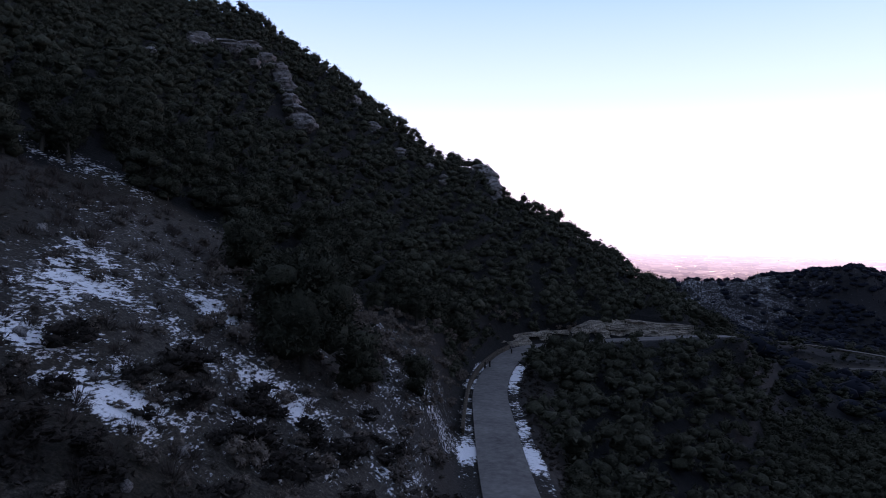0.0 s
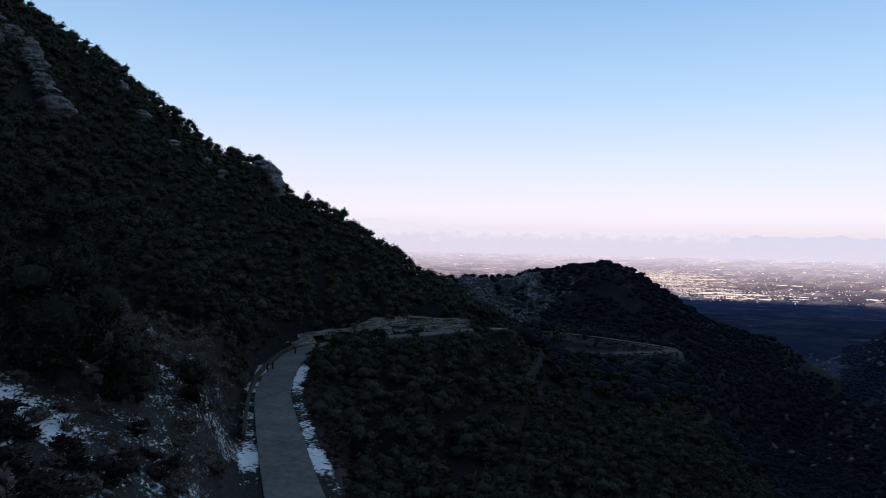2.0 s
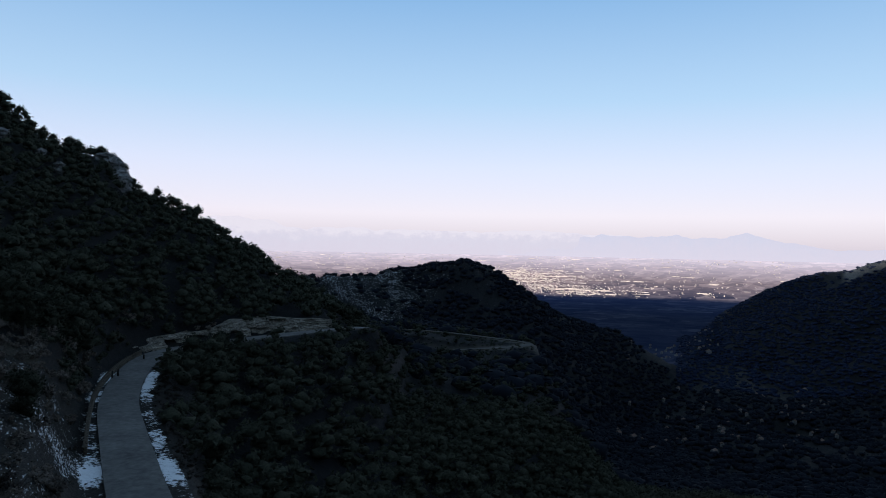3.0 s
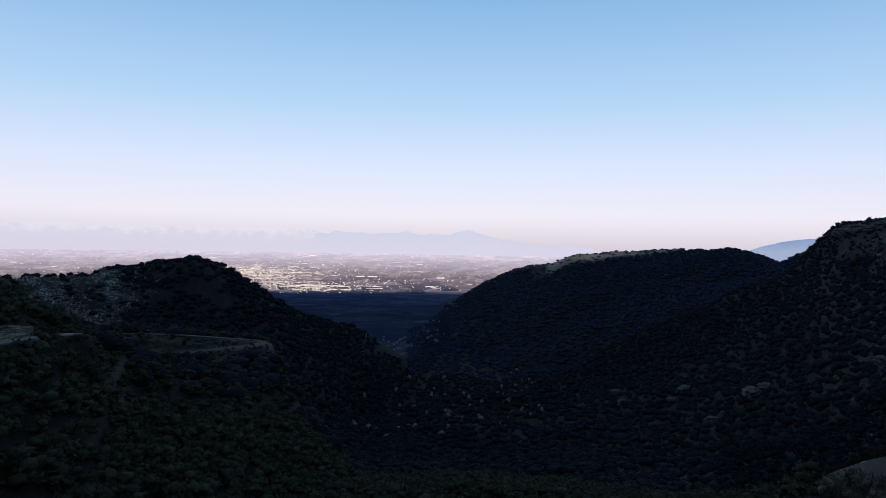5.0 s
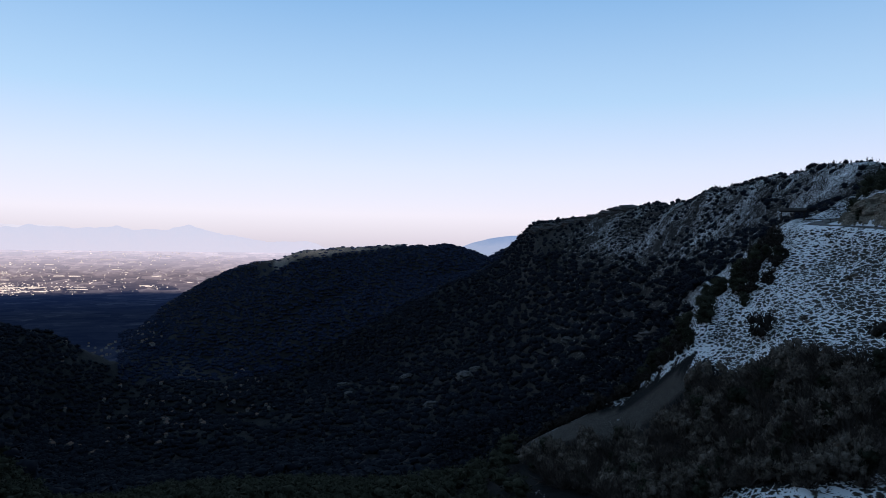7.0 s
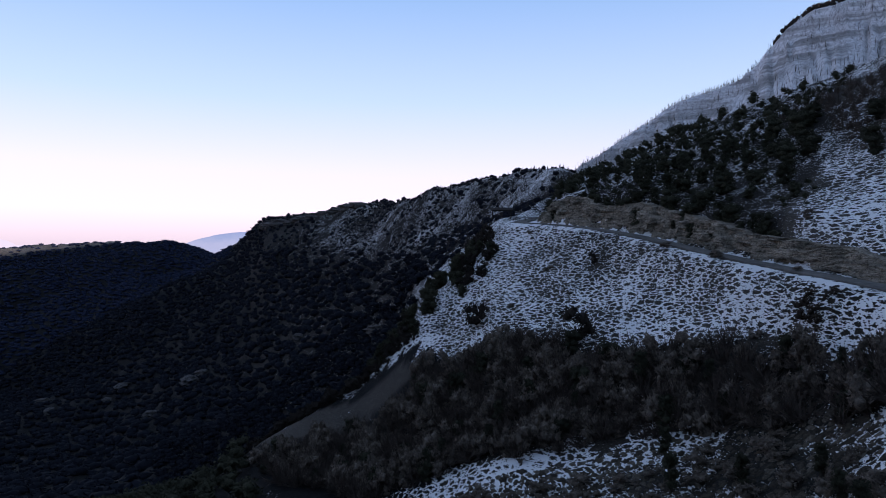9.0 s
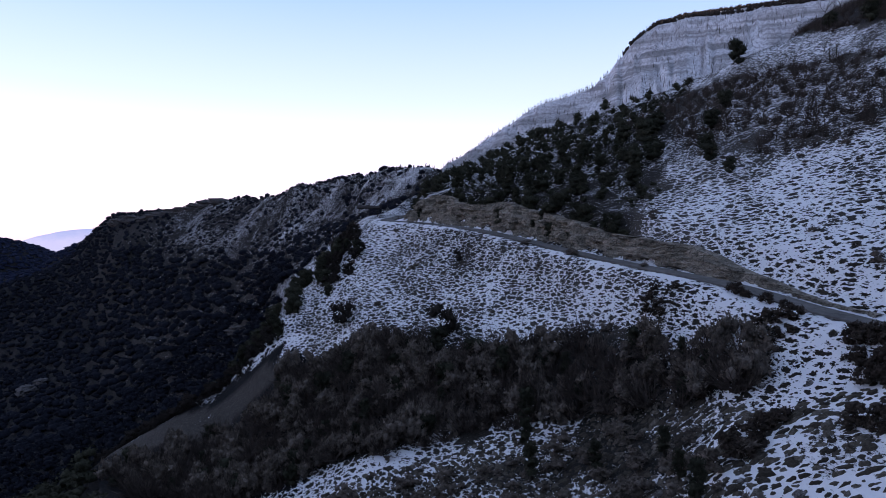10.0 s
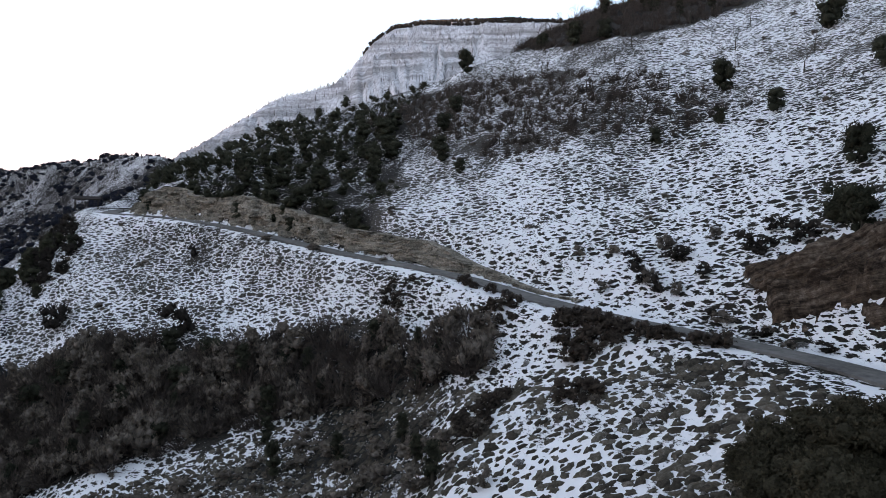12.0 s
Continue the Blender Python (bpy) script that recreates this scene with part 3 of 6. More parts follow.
is_ridge = (_ca <= -38.5) & (_ca > -67.5) & (_cr > _dip) & ~is_plain
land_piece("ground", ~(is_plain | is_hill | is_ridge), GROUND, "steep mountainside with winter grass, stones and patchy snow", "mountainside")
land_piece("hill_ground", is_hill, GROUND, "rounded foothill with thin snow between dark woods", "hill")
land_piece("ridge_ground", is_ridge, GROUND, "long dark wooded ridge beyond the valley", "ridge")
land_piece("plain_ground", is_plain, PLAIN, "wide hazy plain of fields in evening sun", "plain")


# ---- road ----
def ribbon(name, line, width, lift, mat, label):
    bm = bmesh.new()
    rows = []
    for k, q in enumerate(line):
        d = line[min(k + 1, len(line) - 1)] - line[max(k - 1, 0)]
        side = np.array([-d[1], d[0], 0]) / np.hypot(d[0], d[1])
        wide = width * (0.76 if q[1] < 20 and q[0] > 25 else 1.0)
        rows.append([bm.verts.new((*(q[:2] + side[:2] * wide / 2 * o), q[2] + EYE + lift + h)) for o, h in ((-1, -0.35), (-1, 0), (-0.5, 0.05), (0, 0.07), (0.5, 0.05), (1, 0), (1, -0.35))])
    for a, b in zip(rows, rows[1:]):
        for k in range(6):
            bm.faces.new((a[k], a[k + 1], b[k + 1], b[k]))
    bmesh.ops.recalc_face_normals(bm, faces=bm.faces)
    me = bpy.data.meshes.new(name)
    bm.to_mesh(me)
    bm.free()
    me.materials.append(mat)
    return tagged(new(name, me), label, "road", kind="structure")


ribbon("road", LINE_MAIN, 4.8, 0.05, ASPHALT, "narrow worn asphalt mountain road with snowy edges")
ribbon("road_low", LINE_LOW, 4.0, 0.05, GRAVEL, "lower bend of the mountain road")


# ---- building helpers ----
def mesh_of(name, verts, faces, mats, slots=None, smooth=False):
    me = bpy.data.meshes.new(name)
    me.from_pydata([tuple(v) for v in verts], [], [tuple(f) for f in faces])
    for m in mats if isinstance(mats, (list, tuple)) else [mats]:
        me.materials.append(m)
    if slots is not None:
        me.polygons.foreach_set("material_index", np.asarray(slots, np.int32))
    if smooth:
        me.shade_smooth()
    me.update()
    return me


def tri_mesh(name, verts, tris, mat):
    """A mesh straight from arrays of places and triangles."""
    me = bpy.data.meshes.new(name)
    me.vertices.add(len(verts))
    me.vertices.foreach_set("co", np.asarray(verts, np.float32).ravel())
    me.loops.add(tris.size)
    me.loops.foreach_set("vertex_index", np.asarray(tris, np.int32).ravel())
    me.polygons.add(len(tris))
    me.polygons.foreach_set("loop_start", np.arange(0, tris.size, 3, dtype=np.int32))
    me.update(calc_edges=True)
    me.materials.append(mat)
    return me


def part(name, me, parent, label=""):
    ob = new(name, me)
    ob.parent = parent
    return tagged(ob, label)


def bm_mesh(name, bm, mat, smooth=False):
    bmesh.ops.recalc_face_normals(bm, faces=bm.faces)
    me = bpy.data.meshes.new(name)
    bm.to_mesh(me)
    bm.free()
    me.materials.append(mat)
    if smooth:
        me.shade_smooth()
    return me


def icosphere(level):
    bm = bmesh.new()
    bmesh.ops.create_icosphere(bm, subdivisions=level, radius=1.0)
    v = np.array([tuple(q.co) for q in bm.verts])
    f = np.array([[q.index for q in p.verts] for p in bm.faces])
    bm.free()
    return v, f


ICO_20, ICO_80, ICO_1280 = icosphere(1), icosphere(2), icosphere(4)


def directions(rng, count, low=-0.4):
    d = rng.normal(size=(count * 6 + 20, 3))
    d /= np.linalg.norm(d, axis=1)[:, None]
    return d[d[:, 2] > low][:count]


def leaf_tris(rng, places, normals, size, thin=0.7):
    """Small three-cornered sprays of leaves that stand off a surface."""
    n = len(places)
    away = normals + 0.9 * rng.normal(size=(n, 3))
    away /= np.linalg.norm(away, axis=1)[:, None]
    side = np.cross(away, rng.normal(size=(n, 3)))
    side /= np.linalg.norm(side, axis=1)[:, None] + 1e-9
    s = size * rng.uniform(0.6, 1.4, (n, 1))
    v = np.stack([places + side * s * thin * 0.5 - away * s * 0.2, places - side * s * thin * 0.5 - away * s * 0.2, places + away * s], 1).reshape(-1, 3)
    return v, np.arange(3 * n).reshape(-1, 3)


def crown(rng, height, width, lobes, leaves, leaf, low=0.15, core=None, spread=0.55, cone=0.0, lobe=1.0):
    """Verts and triangles of a crown: rounded lobes with sprays of leaves standing off them."""
    core = core or ICO_20
    verts, tris, count = [], [], 0
    for k in range(lobes):
        h = rng.uniform(low + 0.12, 0.86)
        bulge = math.sqrt(max(0.05, 1 - ((h - 0.5) / 0.62) ** 2)) * (1 - cone * h)
        a, d = rng.uniform(0, math.tau), spread * width / 2 * bulge * math.sqrt(rng.uniform(0.1, 1))
        c = np.array([d * math.cos(a), d * math.sin(a), h * height])
        size = np.array([1, 1, 0.85]) * width * lobe * rng.uniform(0.2, 0.33) * (0.55 + 0.45 * bulge)
        v = core[0] * size * 0.68 * (1 + 0.18 * rng.normal(size=(len(core[0]), 1)))
        verts.append(v + c), tris.append(core[1] + count)
        count += len(v)
        d = directions(rng, leaves)
        v, t = leaf_tris(rng, c + d * size * rng.uniform(0.72, 1.06, (len(d), 1)), d, leaf)
        verts.append(v), tris.append(t + count)
        count += len(v)
    return np.concatenate(verts), np.concatenate(tris)


def limb(points, radii, sides=5):
    """A tapered, bent stick."""
    verts, faces = [], []
    for k, (p, r) in enumerate(zip(points, radii)):
        d = np.array(points[min(k + 1, len(points) - 1)]) - np.array(points[max(k - 1, 0)])
        d = d / (np.linalg.norm(d) + 1e-9)
        u = np.cross(d, (0.3, 0.9, 0.2))
        u /= np.linalg.norm(u)
        w = np.cross(d, u)
        for s in range(sides):
            a = math.tau * s / sides
            verts.append(np.array(p) + r * (math.cos(a) * u + math.sin(a) * w))
    for k in range(len(points) - 1):
        for s in range(sides):
            a, b = k * sides + s, k * sides + (s + 1) % sides
            faces += [(a, b, b + sides), (a, b + sides, a + sides)]
    return np.array(verts), np.array(faces)


def join(pieces):
    verts, tris, count = [], [], 0
    for v, t in pieces:
        verts.append(v), tris.append(t + count)
        count += len(v)
    return np.concatenate(verts), np.concatenate(tris)


def many(base, places, sizes, turns, lean=None):
    """Copies of (verts, tris) at many places, joined."""
    v, t = base
    c, s = np.cos(turns), np.sin(turns)
    x = (v[None, :, 0] * c[:, None] - v[None, :, 1] * s[:, None]) * sizes[:, :1]
    y = (v[None, :, 0] * s[:, None] + v[None, :, 1] * c[:, None]) * sizes[:, :1]
    z = v[None, :, 2] * sizes[:, 1:2]
    out = np.stack([x, y, z], -1) + places[:, None]
    return out.reshape(-1, 3), (t[None] + (np.arange(len(places)) * len(v))[:, None, None]).reshape(-1, 3)


def jittered(x0, x1, y0, y1, step, seed):
    rng = np.random.default_rng(seed)
    gx, gy = np.meshgrid(np.arange(x0, x1, step), np.arange(y0, y1, step), indexing="ij")
    p = np.stack([gx.ravel(), gy.ravel()], 1)
    return p + rng.uniform(-0.48, 0.48, p.shape) * step


def polar_jittered(az0, az1, r0, r1, step, seed):
    p = jittered(-r1, r1, -r1, r1, step, seed)
    r, az = np.hypot(p[:, 0], p[:, 1]), np.degrees(np.arctan2(-p[:, 0], p[:, 1]))
    return p[(r > r0) & (r < r1) & (az > az0) & (az < az1)]


def on_land(p, sink=0.0):
    return np.c_[p, land_z(p[:, 0], p[:, 1]) + EYE - sink]


def stuff(name, bases, p, sizes, mat, label, category, seed, sink=0.3):
    """One object out of many alike plants, each of one of a few shapes."""
    rng = np.random.default_rng(seed)
    which, places, turns = rng.integers(len(bases), size=len(p)), on_land(p, sink), rng.uniform(0, math.tau, len(p))
    pieces = [many(b, places[which == k], sizes[which == k], turns[which == k]) for k, b in enumerate(bases) if (which == k).any()]
    me = tri_mesh(name, *join(pieces), mat)
    me.shade_smooth()
    return tagged(new(name, me), label, category, kind="stuff")


# ---- rock ----
def rock_material(name, dark, light, strata, tilt=0.0):
    m, n, l, p = material(name)
    co = n.new("ShaderNodeTexCoord").outputs["Object"]
    stretch = n.new("ShaderNodeMapping")
    stretch.inputs["Scale"].default_value = (0.35, 0.35, strata)
    stretch.inputs["Rotation"].default_value = (radians(tilt), radians(tilt * 0.6), 0)
    l.new(co, stretch.inputs["Vector"])
    layers, grain = tex_noise(n, l, 1.0, 5, 0.7, stretch.outputs[0]), tex_noise(n, l, 1.3, 7, 0.7, co)
    stain = tex_noise(n, l, 0.18, 3, 0.5, co)
    f = calc(n, l, "ADD", calc(n, l, "MULTIPLY", layers, 0.62), calc(n, l, "MULTIPLY", grain, 0.38))
    c = color_ramp(n, l, f, [(0.34, tuple(0.25 * v for v in dark)), (0.44, dark), (0.62, light)])
    blocks = n.new("ShaderNodeMapping")
    blocks.inputs["Scale"].default_value = (0.42, 0.42, 0.35 + 0.35 * strata)
    blocks.inputs["Rotation"].default_value = (radians(tilt), radians(tilt * 0.6), 0)
    l.new(co, blocks.inputs["Vector"])
    joint = n.new("ShaderNodeTexVoronoi")
    joint.feature = "DISTANCE_TO_EDGE"
    l.new(blocks.outputs[0], joint.inputs["Vector"])
    crack = color_ramp(n, l, calc(n, l, "ADD", joint.outputs["Distance"], calc(n, l, "MULTIPLY", calc(n, l, "SUBTRACT", grain, 0.5), 0.12)), [(0.015, (0.1, 0.1, 0.1)), (0.09, (1, 1, 1))])
    c = mix_rgb(n, l, 1.0, c, crack, "MULTIPLY")
    l.new(mix_rgb(n, l, calc(n, l, "MULTIPLY", stain, 0.5), c, tuple(0.6 * v for v in dark)), p.inputs["Base Color"])
    p.inputs["Roughness"].default_value = 0.92
    p.inputs["Specular IOR Level"].default_value = 0.15
    bump(n, l, p, f, 1.0, 0.6)
    return m


ROCK_TAN = rock_material("layered_tan_rock", (0.2, 0.176, 0.142), (0.52, 0.46, 0.375), 1.3)
ROCK_PALE = rock_material("pale_limestone", (0.2, 0.185, 0.175), (0.48, 0.455, 0.43), 1.6)
ROCK_GREY = rock_material("grey_cliff_rock", (0.08, 0.078, 0.08), (0.2, 0.195, 0.195), 1.2)
ROCK_RUST = rock_material("rusty_layered_rock", (0.1, 0.07, 0.05), (0.32, 0.225, 0.16), 2.2, 20)


def face_along(name, line, offset, heights, mat, label, lean=0.25, seed=3):
    """A rock face cut into the slope beside the road: ledges and joints, its top run back into the slope."""
    rng = np.random.default_rng(seed)
    rows, cols = 22, len(line)
    bm = bmesh.new()
    grid = []
    for k in range(cols):
        d = line[min(k + 1, cols - 1)] - line[max(k - 1, 0)]
        side = np.array([-d[1], d[0]]) / np.hypot(d[0], d[1]) * (1 if offset > 0 else -1)
        back = line[k][:2] + side * (abs(offset) + 5.0)
        h, col = min(heights[k], max(0.0, float(land_z(*back)) - line[k][2] + 0.9)), []
        for j in range(rows + 2):
            t = min(j / rows, 1.0)
            x, y, z = line[k]
            ledge = math.floor(t * 6 + 0.8 * float(fbm(x, y, 9, 2, seed))) / 6
            out = abs(offset) + lean * h * (0.55 * ledge + 0.45 * t) + 0.9 * float(fbm(x + 3 * t, y + z, 3.2, 3, seed + 2)) + 0.4 * float(fbm(x * 1.3 + 2 * h * t, y * 1.3 - 5 * h * t, 1.4, 2, seed + 7))
            course = math.floor(h * t / 1.5 + 0.7 * float(fbm(x, y, 7, 2, seed + 4)))
            out += 1.9 * (float(lattice(np.floor(np.array(k * 0.6 / 3.0 + 0.37 * course)), np.array(course), seed)) - 0.5) + rng.uniform(-0.12, 0.12)
            up = -0.5 + (h + 0.5) * t * (1 + 0.4 * float(fbm(x, y, 11, 3, seed + 5)))
            if j == rows + 1:
                out, up = out + 3.0, up - 0.1
            col.append(bm.verts.new((x + side[0] * out, y + side[1] * out, z + EYE + up)))
        grid.append(col)
    for a, b in zip(grid, grid[1:]):
        for j in range(rows + 1):
            bm.faces.new((a[j], b[j], b[j + 1], a[j + 1]))
    return tagged(new(name, bm_mesh(name, bm, mat)), label, "rock face")


def stretch_of(line, start, end, step):
    keep = line[start:end]
    return glide([tuple(q) for q in keep[:: max(1, step)]], 0.6)


_d_right = np.argmin(np.hypot(LINE_MAIN[:, 0] - 190, LINE_MAIN[:, 1]))
_d_end = np.argmin(np.hypot(LINE_MAIN[:, 0] - 69, LINE_MAIN[:, 1] + 54))
cut = stretch_of(LINE_MAIN, _d_right, _d_end, 4)
_t = np.linspace(0, 1, len(cut))
face_along("roadside_cliff", cut, 3.6, 5.8 * ramp(_t, -0.02, 0.08) * (1 - 0.2 * ramp(_t, 0.3, 0.6)) * (1 - ramp(_t, 0.6, 0.98)) + 0.2, ROCK_TAN, "tan layered rock face cut into the slope above the road", 0.12)
_d_a = np.argmin(np.hypot(LINE_MAIN[:, 0] + 7, LINE_MAIN[:, 1] - 136))
_d_b = np.argmin(np.hypot(LINE_MAIN[:, 0] - 38, LINE_MAIN[:, 1] - 173))
cut = stretch_of(LINE_MAIN, _d_a, _d_b, 4)
_t = np.linspace(0, 1, len(cut))
face_along("roadside_cliff", cut, 4.2, 2.0 * ramp(_t, 0, 0.15) + 1.6 * ramp(_t, 0.35, 0.6) - 1.2 * ramp(_t, 0.85, 1) + 0.2, ROCK_TAN, "crumbling pale bank of rubble above the road bend", 0.6, 8)

ROCK_SPOTS = []


def outcrop(x, y, w, d, h, mat, label, seed, turn=0.0, rise=0.35):
    """A weathered block of rock with ledges, sunk into the slope."""
    rng = np.random.default_rng(seed)
    v, f = ICO_1280
    v = v.copy()
    box = np.sign(v) * np.abs(v) ** 0.72
    box = box / np.abs(box).max()
    steps = np.round(box[:, 2] * 3.5) / 3.5
    bulge = 1 + 0.6 * fbm(v[:, 0] * 3 + seed, v[:, 2] * 5 + v[:, 1] * 2, 1.0, 4, seed) + 0.16 * np.sin(steps * 9 + seed) + 0.1 * fbm(v[:, 0] * 9 + v[:, 1] * 9, v[:, 2] * 14, 1.0, 2, seed + 3)
    q = np.stack([box[:, 0] * bulge * w / 2, box[:, 1] * bulge * d / 2, (0.75 * box[:, 2] + 0.25 * steps) * h / 2 * (1 + 0.3 * fbm(v[:, 0] * 4, v[:, 1] * 4, 1.0, 2, seed + 9))], 1)
    me = tri_mesh("rock_outcrop", q, f, mat)
    ob = new("rock_outcrop", me)
    ob.matrix_world = pose(x, y, float(land_z(x, y)) + EYE + h * (rise - 0.15), rng.uniform(-8, 8), rng.uniform(-8, 8), turn)
    ROCK_SPOTS.append((x, y, max(w, d) / 2))
    return tagged(ob, label, "rock", "outcrops on the slope")


for k, (x, y, w, h) in enumerate([(-101, 187, 6, 5), (-96, 194, 7, 3.5), (-91, 197, 7, 4), (-86, 199, 6, 4), (-81, 195, 6, 4.5), (-77, 189, 5, 5), (-73, 182, 5, 5), (-69, 176, 4, 4.5), (-65, 170, 5, 5), (-62, 166, 6, 4.5), (-90, 185, 4, 3), (-84, 186, 3.5, 3)]):
    outcrop(x, y, w, 5, h, ROCK_PALE, "pale limestone outcrop among dark evergreen trees", 20 + k, math.degrees(math.atan2(-x, y)) + (-1) ** k * 12, 0.5)
for k, (x, y, w, h) in enumerate([(-26, 243, 6, 5), (-23.5, 240, 6, 7), (-21, 236, 5, 8), (-20.5, 232, 5, 7)]):
    outcrop(x, y, w, 5, h, ROCK_PALE, "pale limestone crag on the wooded skyline", 40 + k, 10 * k, 0.28)
for k, (x, y, w, h) in enumerate([(-57, 215, 4, 4), (-48, 214, 4, 3), (-41, 226, 3, 4), (-66, 226, 4, 5), (-35, 219, 4, 4), (-93, 150, 5, 4)]):
    outcrop(x, y, w, 3, h, ROCK_PALE, "small pale rock showing between evergreen trees", 50 + k, 25 * k)
for k, (x, y, w, h) in enumerate([(723, 421, 18, 10), (594, 283, 20, 11), (315, 62, 9, 5), (801, 567, 16, 9), (560, 300, 14, 8), (500, 156, 10, 6), (731, 509, 15, 9), (604, 276, 12, 7), (712, 430, 10, 6)]):
    outcrop(x, y, w, w * 0.6, h, ROCK_GREY, "grey crag standing out of the dark valley woods", 60 + k, 35 * k)


def bedded_material():
    """Dipping beds of rusty rock, picked out by the attribute bed, a height across the layers in metres."""
    m, n, l, p = material("rusty_bedded_rock")
    co = n.new("ShaderNodeTexCoord").outputs["Object"]
    bed, spot = attribute(n, "bed"), n.new("ShaderNodeSeparateXYZ")
    l.new(co, spot.inputs[0])
    place = n.new("ShaderNodeCombineXYZ")
    l.new(calc(n, l, "MULTIPLY", bed, 1.7), place.inputs[0])
    l.new(calc(n, l, "MULTIPLY", spot.outputs["X"], 0.14), place.inputs[1])
    l.new(calc(n, l, "MULTIPLY", spot.outputs["Y"], 0.14), place.inputs[2])
    layers, grain, stain = tex_noise(n, l, 1.0, 6, 0.75, place.outputs[0]), tex_noise(n, l, 1.6, 6, 0.7, co), tex_noise(n, l, 0.22, 3, 0.5, co)
    f = calc(n, l, "ADD", calc(n, l, "MULTIPLY", layers, 0.6), calc(n, l, "MULTIPLY", grain, 0.4))
    c = color_ramp(n, l, f, [(0.43, (0.008, 0.007, 0.006)), (0.48, (0.06, 0.045, 0.035)), (0.54, (0.13, 0.098, 0.074)), (0.63, (0.3, 0.245, 0.2))])
    l.new(mix_rgb(n, l, calc(n, l, "MULTIPLY", stain, 0.55), c, (0.09, 0.052, 0.031)), p.inputs["Base Color"])
    p.inputs["Roughness"].default_value = 0.92
    p.inputs["Specular IOR Level"].default_value = 0.15
    bump(n, l, p, f, 1.0, 1.0)
    return m


RUST_BEDS = bedded_material()
BANK = [(55, -61), (51.5, -58.4), (46, -57.6), (41, -58.2), (35, -58.6), (22, -59), (22, -72), (36, -69.5), (43, -66.5), (49, -63.6)]


def bank_body():
    """Broken rock laid bare on the slope: dipping beds that step out one under another."""
    xs, ys = np.meshgrid(np.linspace(57, 22, 126), np.linspace(-56.5, -73, 62), indexing="ij")
    z = land_z(xs, ys)
    soft = sum(inside(xs + dx, ys + dy, BANK, 1.5).astype(float) for dx in (-0.6, 0, 0.6) for dy in (-0.5, 0, 0.5)) / 9
    bed = z + 0.36 * xs + 0.27 * ys + 0.9 * fbm(xs, ys, 8, 3, 141)
    step = bed / 1.2 - np.floor(bed / 1.2)
    deep = bed / 3.4 - np.floor(bed / 3.4)
    out = 0.9 * step**0.6 - 1.7 * (deep < 0.14) + 0.9 * fbm(xs, ys + z, 1.6, 3, 142) + 0.7 * (lattice(np.floor(xs / 1.3 + np.floor(bed / 1.2) * 0.4), np.floor(bed / 1.2), 143) - 0.5)
    out = out + 0.8 * fbm(xs * 1.4 + z, ys * 1.4 - z, 0.9, 2, 146)
    out = (out + 0.55) * soft - 0.9 * (1 - soft)
    co = np.stack([xs, ys + 0.6 * out, z + EYE + 0.75 * out], -1).reshape(-1, 3)
    i, j = np.meshgrid(np.arange(125), np.arange(61), indexing="ij")
    i, j = i.ravel(), j.ravel()
    q = np.stack([i * 62 + j, i * 62 + j + 1, (i + 1) * 62 + j + 1, (i + 1) * 62 + j], 1)
    q = q[soft.ravel()[q].max(1) > 0]
    me = tri_mesh("bank_body", co, np.concatenate([q[:, :3], q[:, [0, 2, 3]]]), RUST_BEDS)
    me.attributes.new("bed", "FLOAT", "POINT").data.foreach_set("value", (bed + 0.5 * out).ravel().astype(np.float32))
    return me


rock_bank = new("rock_bank")
part("bank_body", bank_body(), rock_bank)
tagged(rock_bank, "rusty brown layered rock bank above the snowy verge", "rock bank")


def slab(seed):
    rng = np.random.default_rng(seed)
    v, f = ICO_80
    box = np.sign(v) * np.abs(v) ** 0.5
    return tri_mesh("rock_slab", box * (1.5, 0.7, 0.3) * (1 + 0.16 * rng.normal(size=(len(v), 1))), f, ROCK_RUST)


SLABS = [slab(130 + k) for k in range(4)]
_srng = np.random.default_rng(131)
p = jittered(22, 54, -67, -57, 1.7, 132)
p = p[inside(p[:, 0], p[:, 1], BANK)]
for k, (x, y) in enumerate(p[:36]):
    ob = part("rock_slab", SLABS[k % 4], rock_bank)
    ob.matrix_world = Matrix.LocRotScale((x, y + 0.3, float(land_z(x, y)) + EYE + 0.45), Euler((radians(-22 + _srng.uniform(-12, 12)), radians(12 + _srng.uniform(-8, 8)), _srng.uniform(-0.4, 0.4))), Vector((1, 1, 1)) * _srng.uniform(0.25, 0.85))

# cliff band under the flat shoulder
for k, az in enumerate(np.linspace(-70.3, -77.5, 9)):
    r = np.interp(az, [-78, -70], [830, 1060])
    x, y = polar(az, r)
    outcrop(float(x), float(y), 24, 14, 13 + 3 * math.sin(k * 2.1), ROCK_GREY, "grey cliff along the rim of a far shoulder", 90 + k, az + 4, 0.0)

# ---- trees ----
TWIG = leaf_material("brown_winter_twigs", (0.05, 0.041, 0.036), (0.125, 0.101, 0.088))
DIM_TWIG = leaf_material("grey_leafless_wood", (0.022, 0.02, 0.021), (0.05, 0.045, 0.043), False)
DARK_SCRUB = leaf_material("dark_bramble", (0.02, 0.017, 0.016), (0.055, 0.047, 0.04))
OLIVE = leaf_material("olive_brown_scrub", (0.06, 0.051, 0.045), (0.25, 0.21, 0.175))
GRASS = leaf_material("dry_cushion_grass", (0.03, 0.028, 0.022), (0.1, 0.087, 0.07))


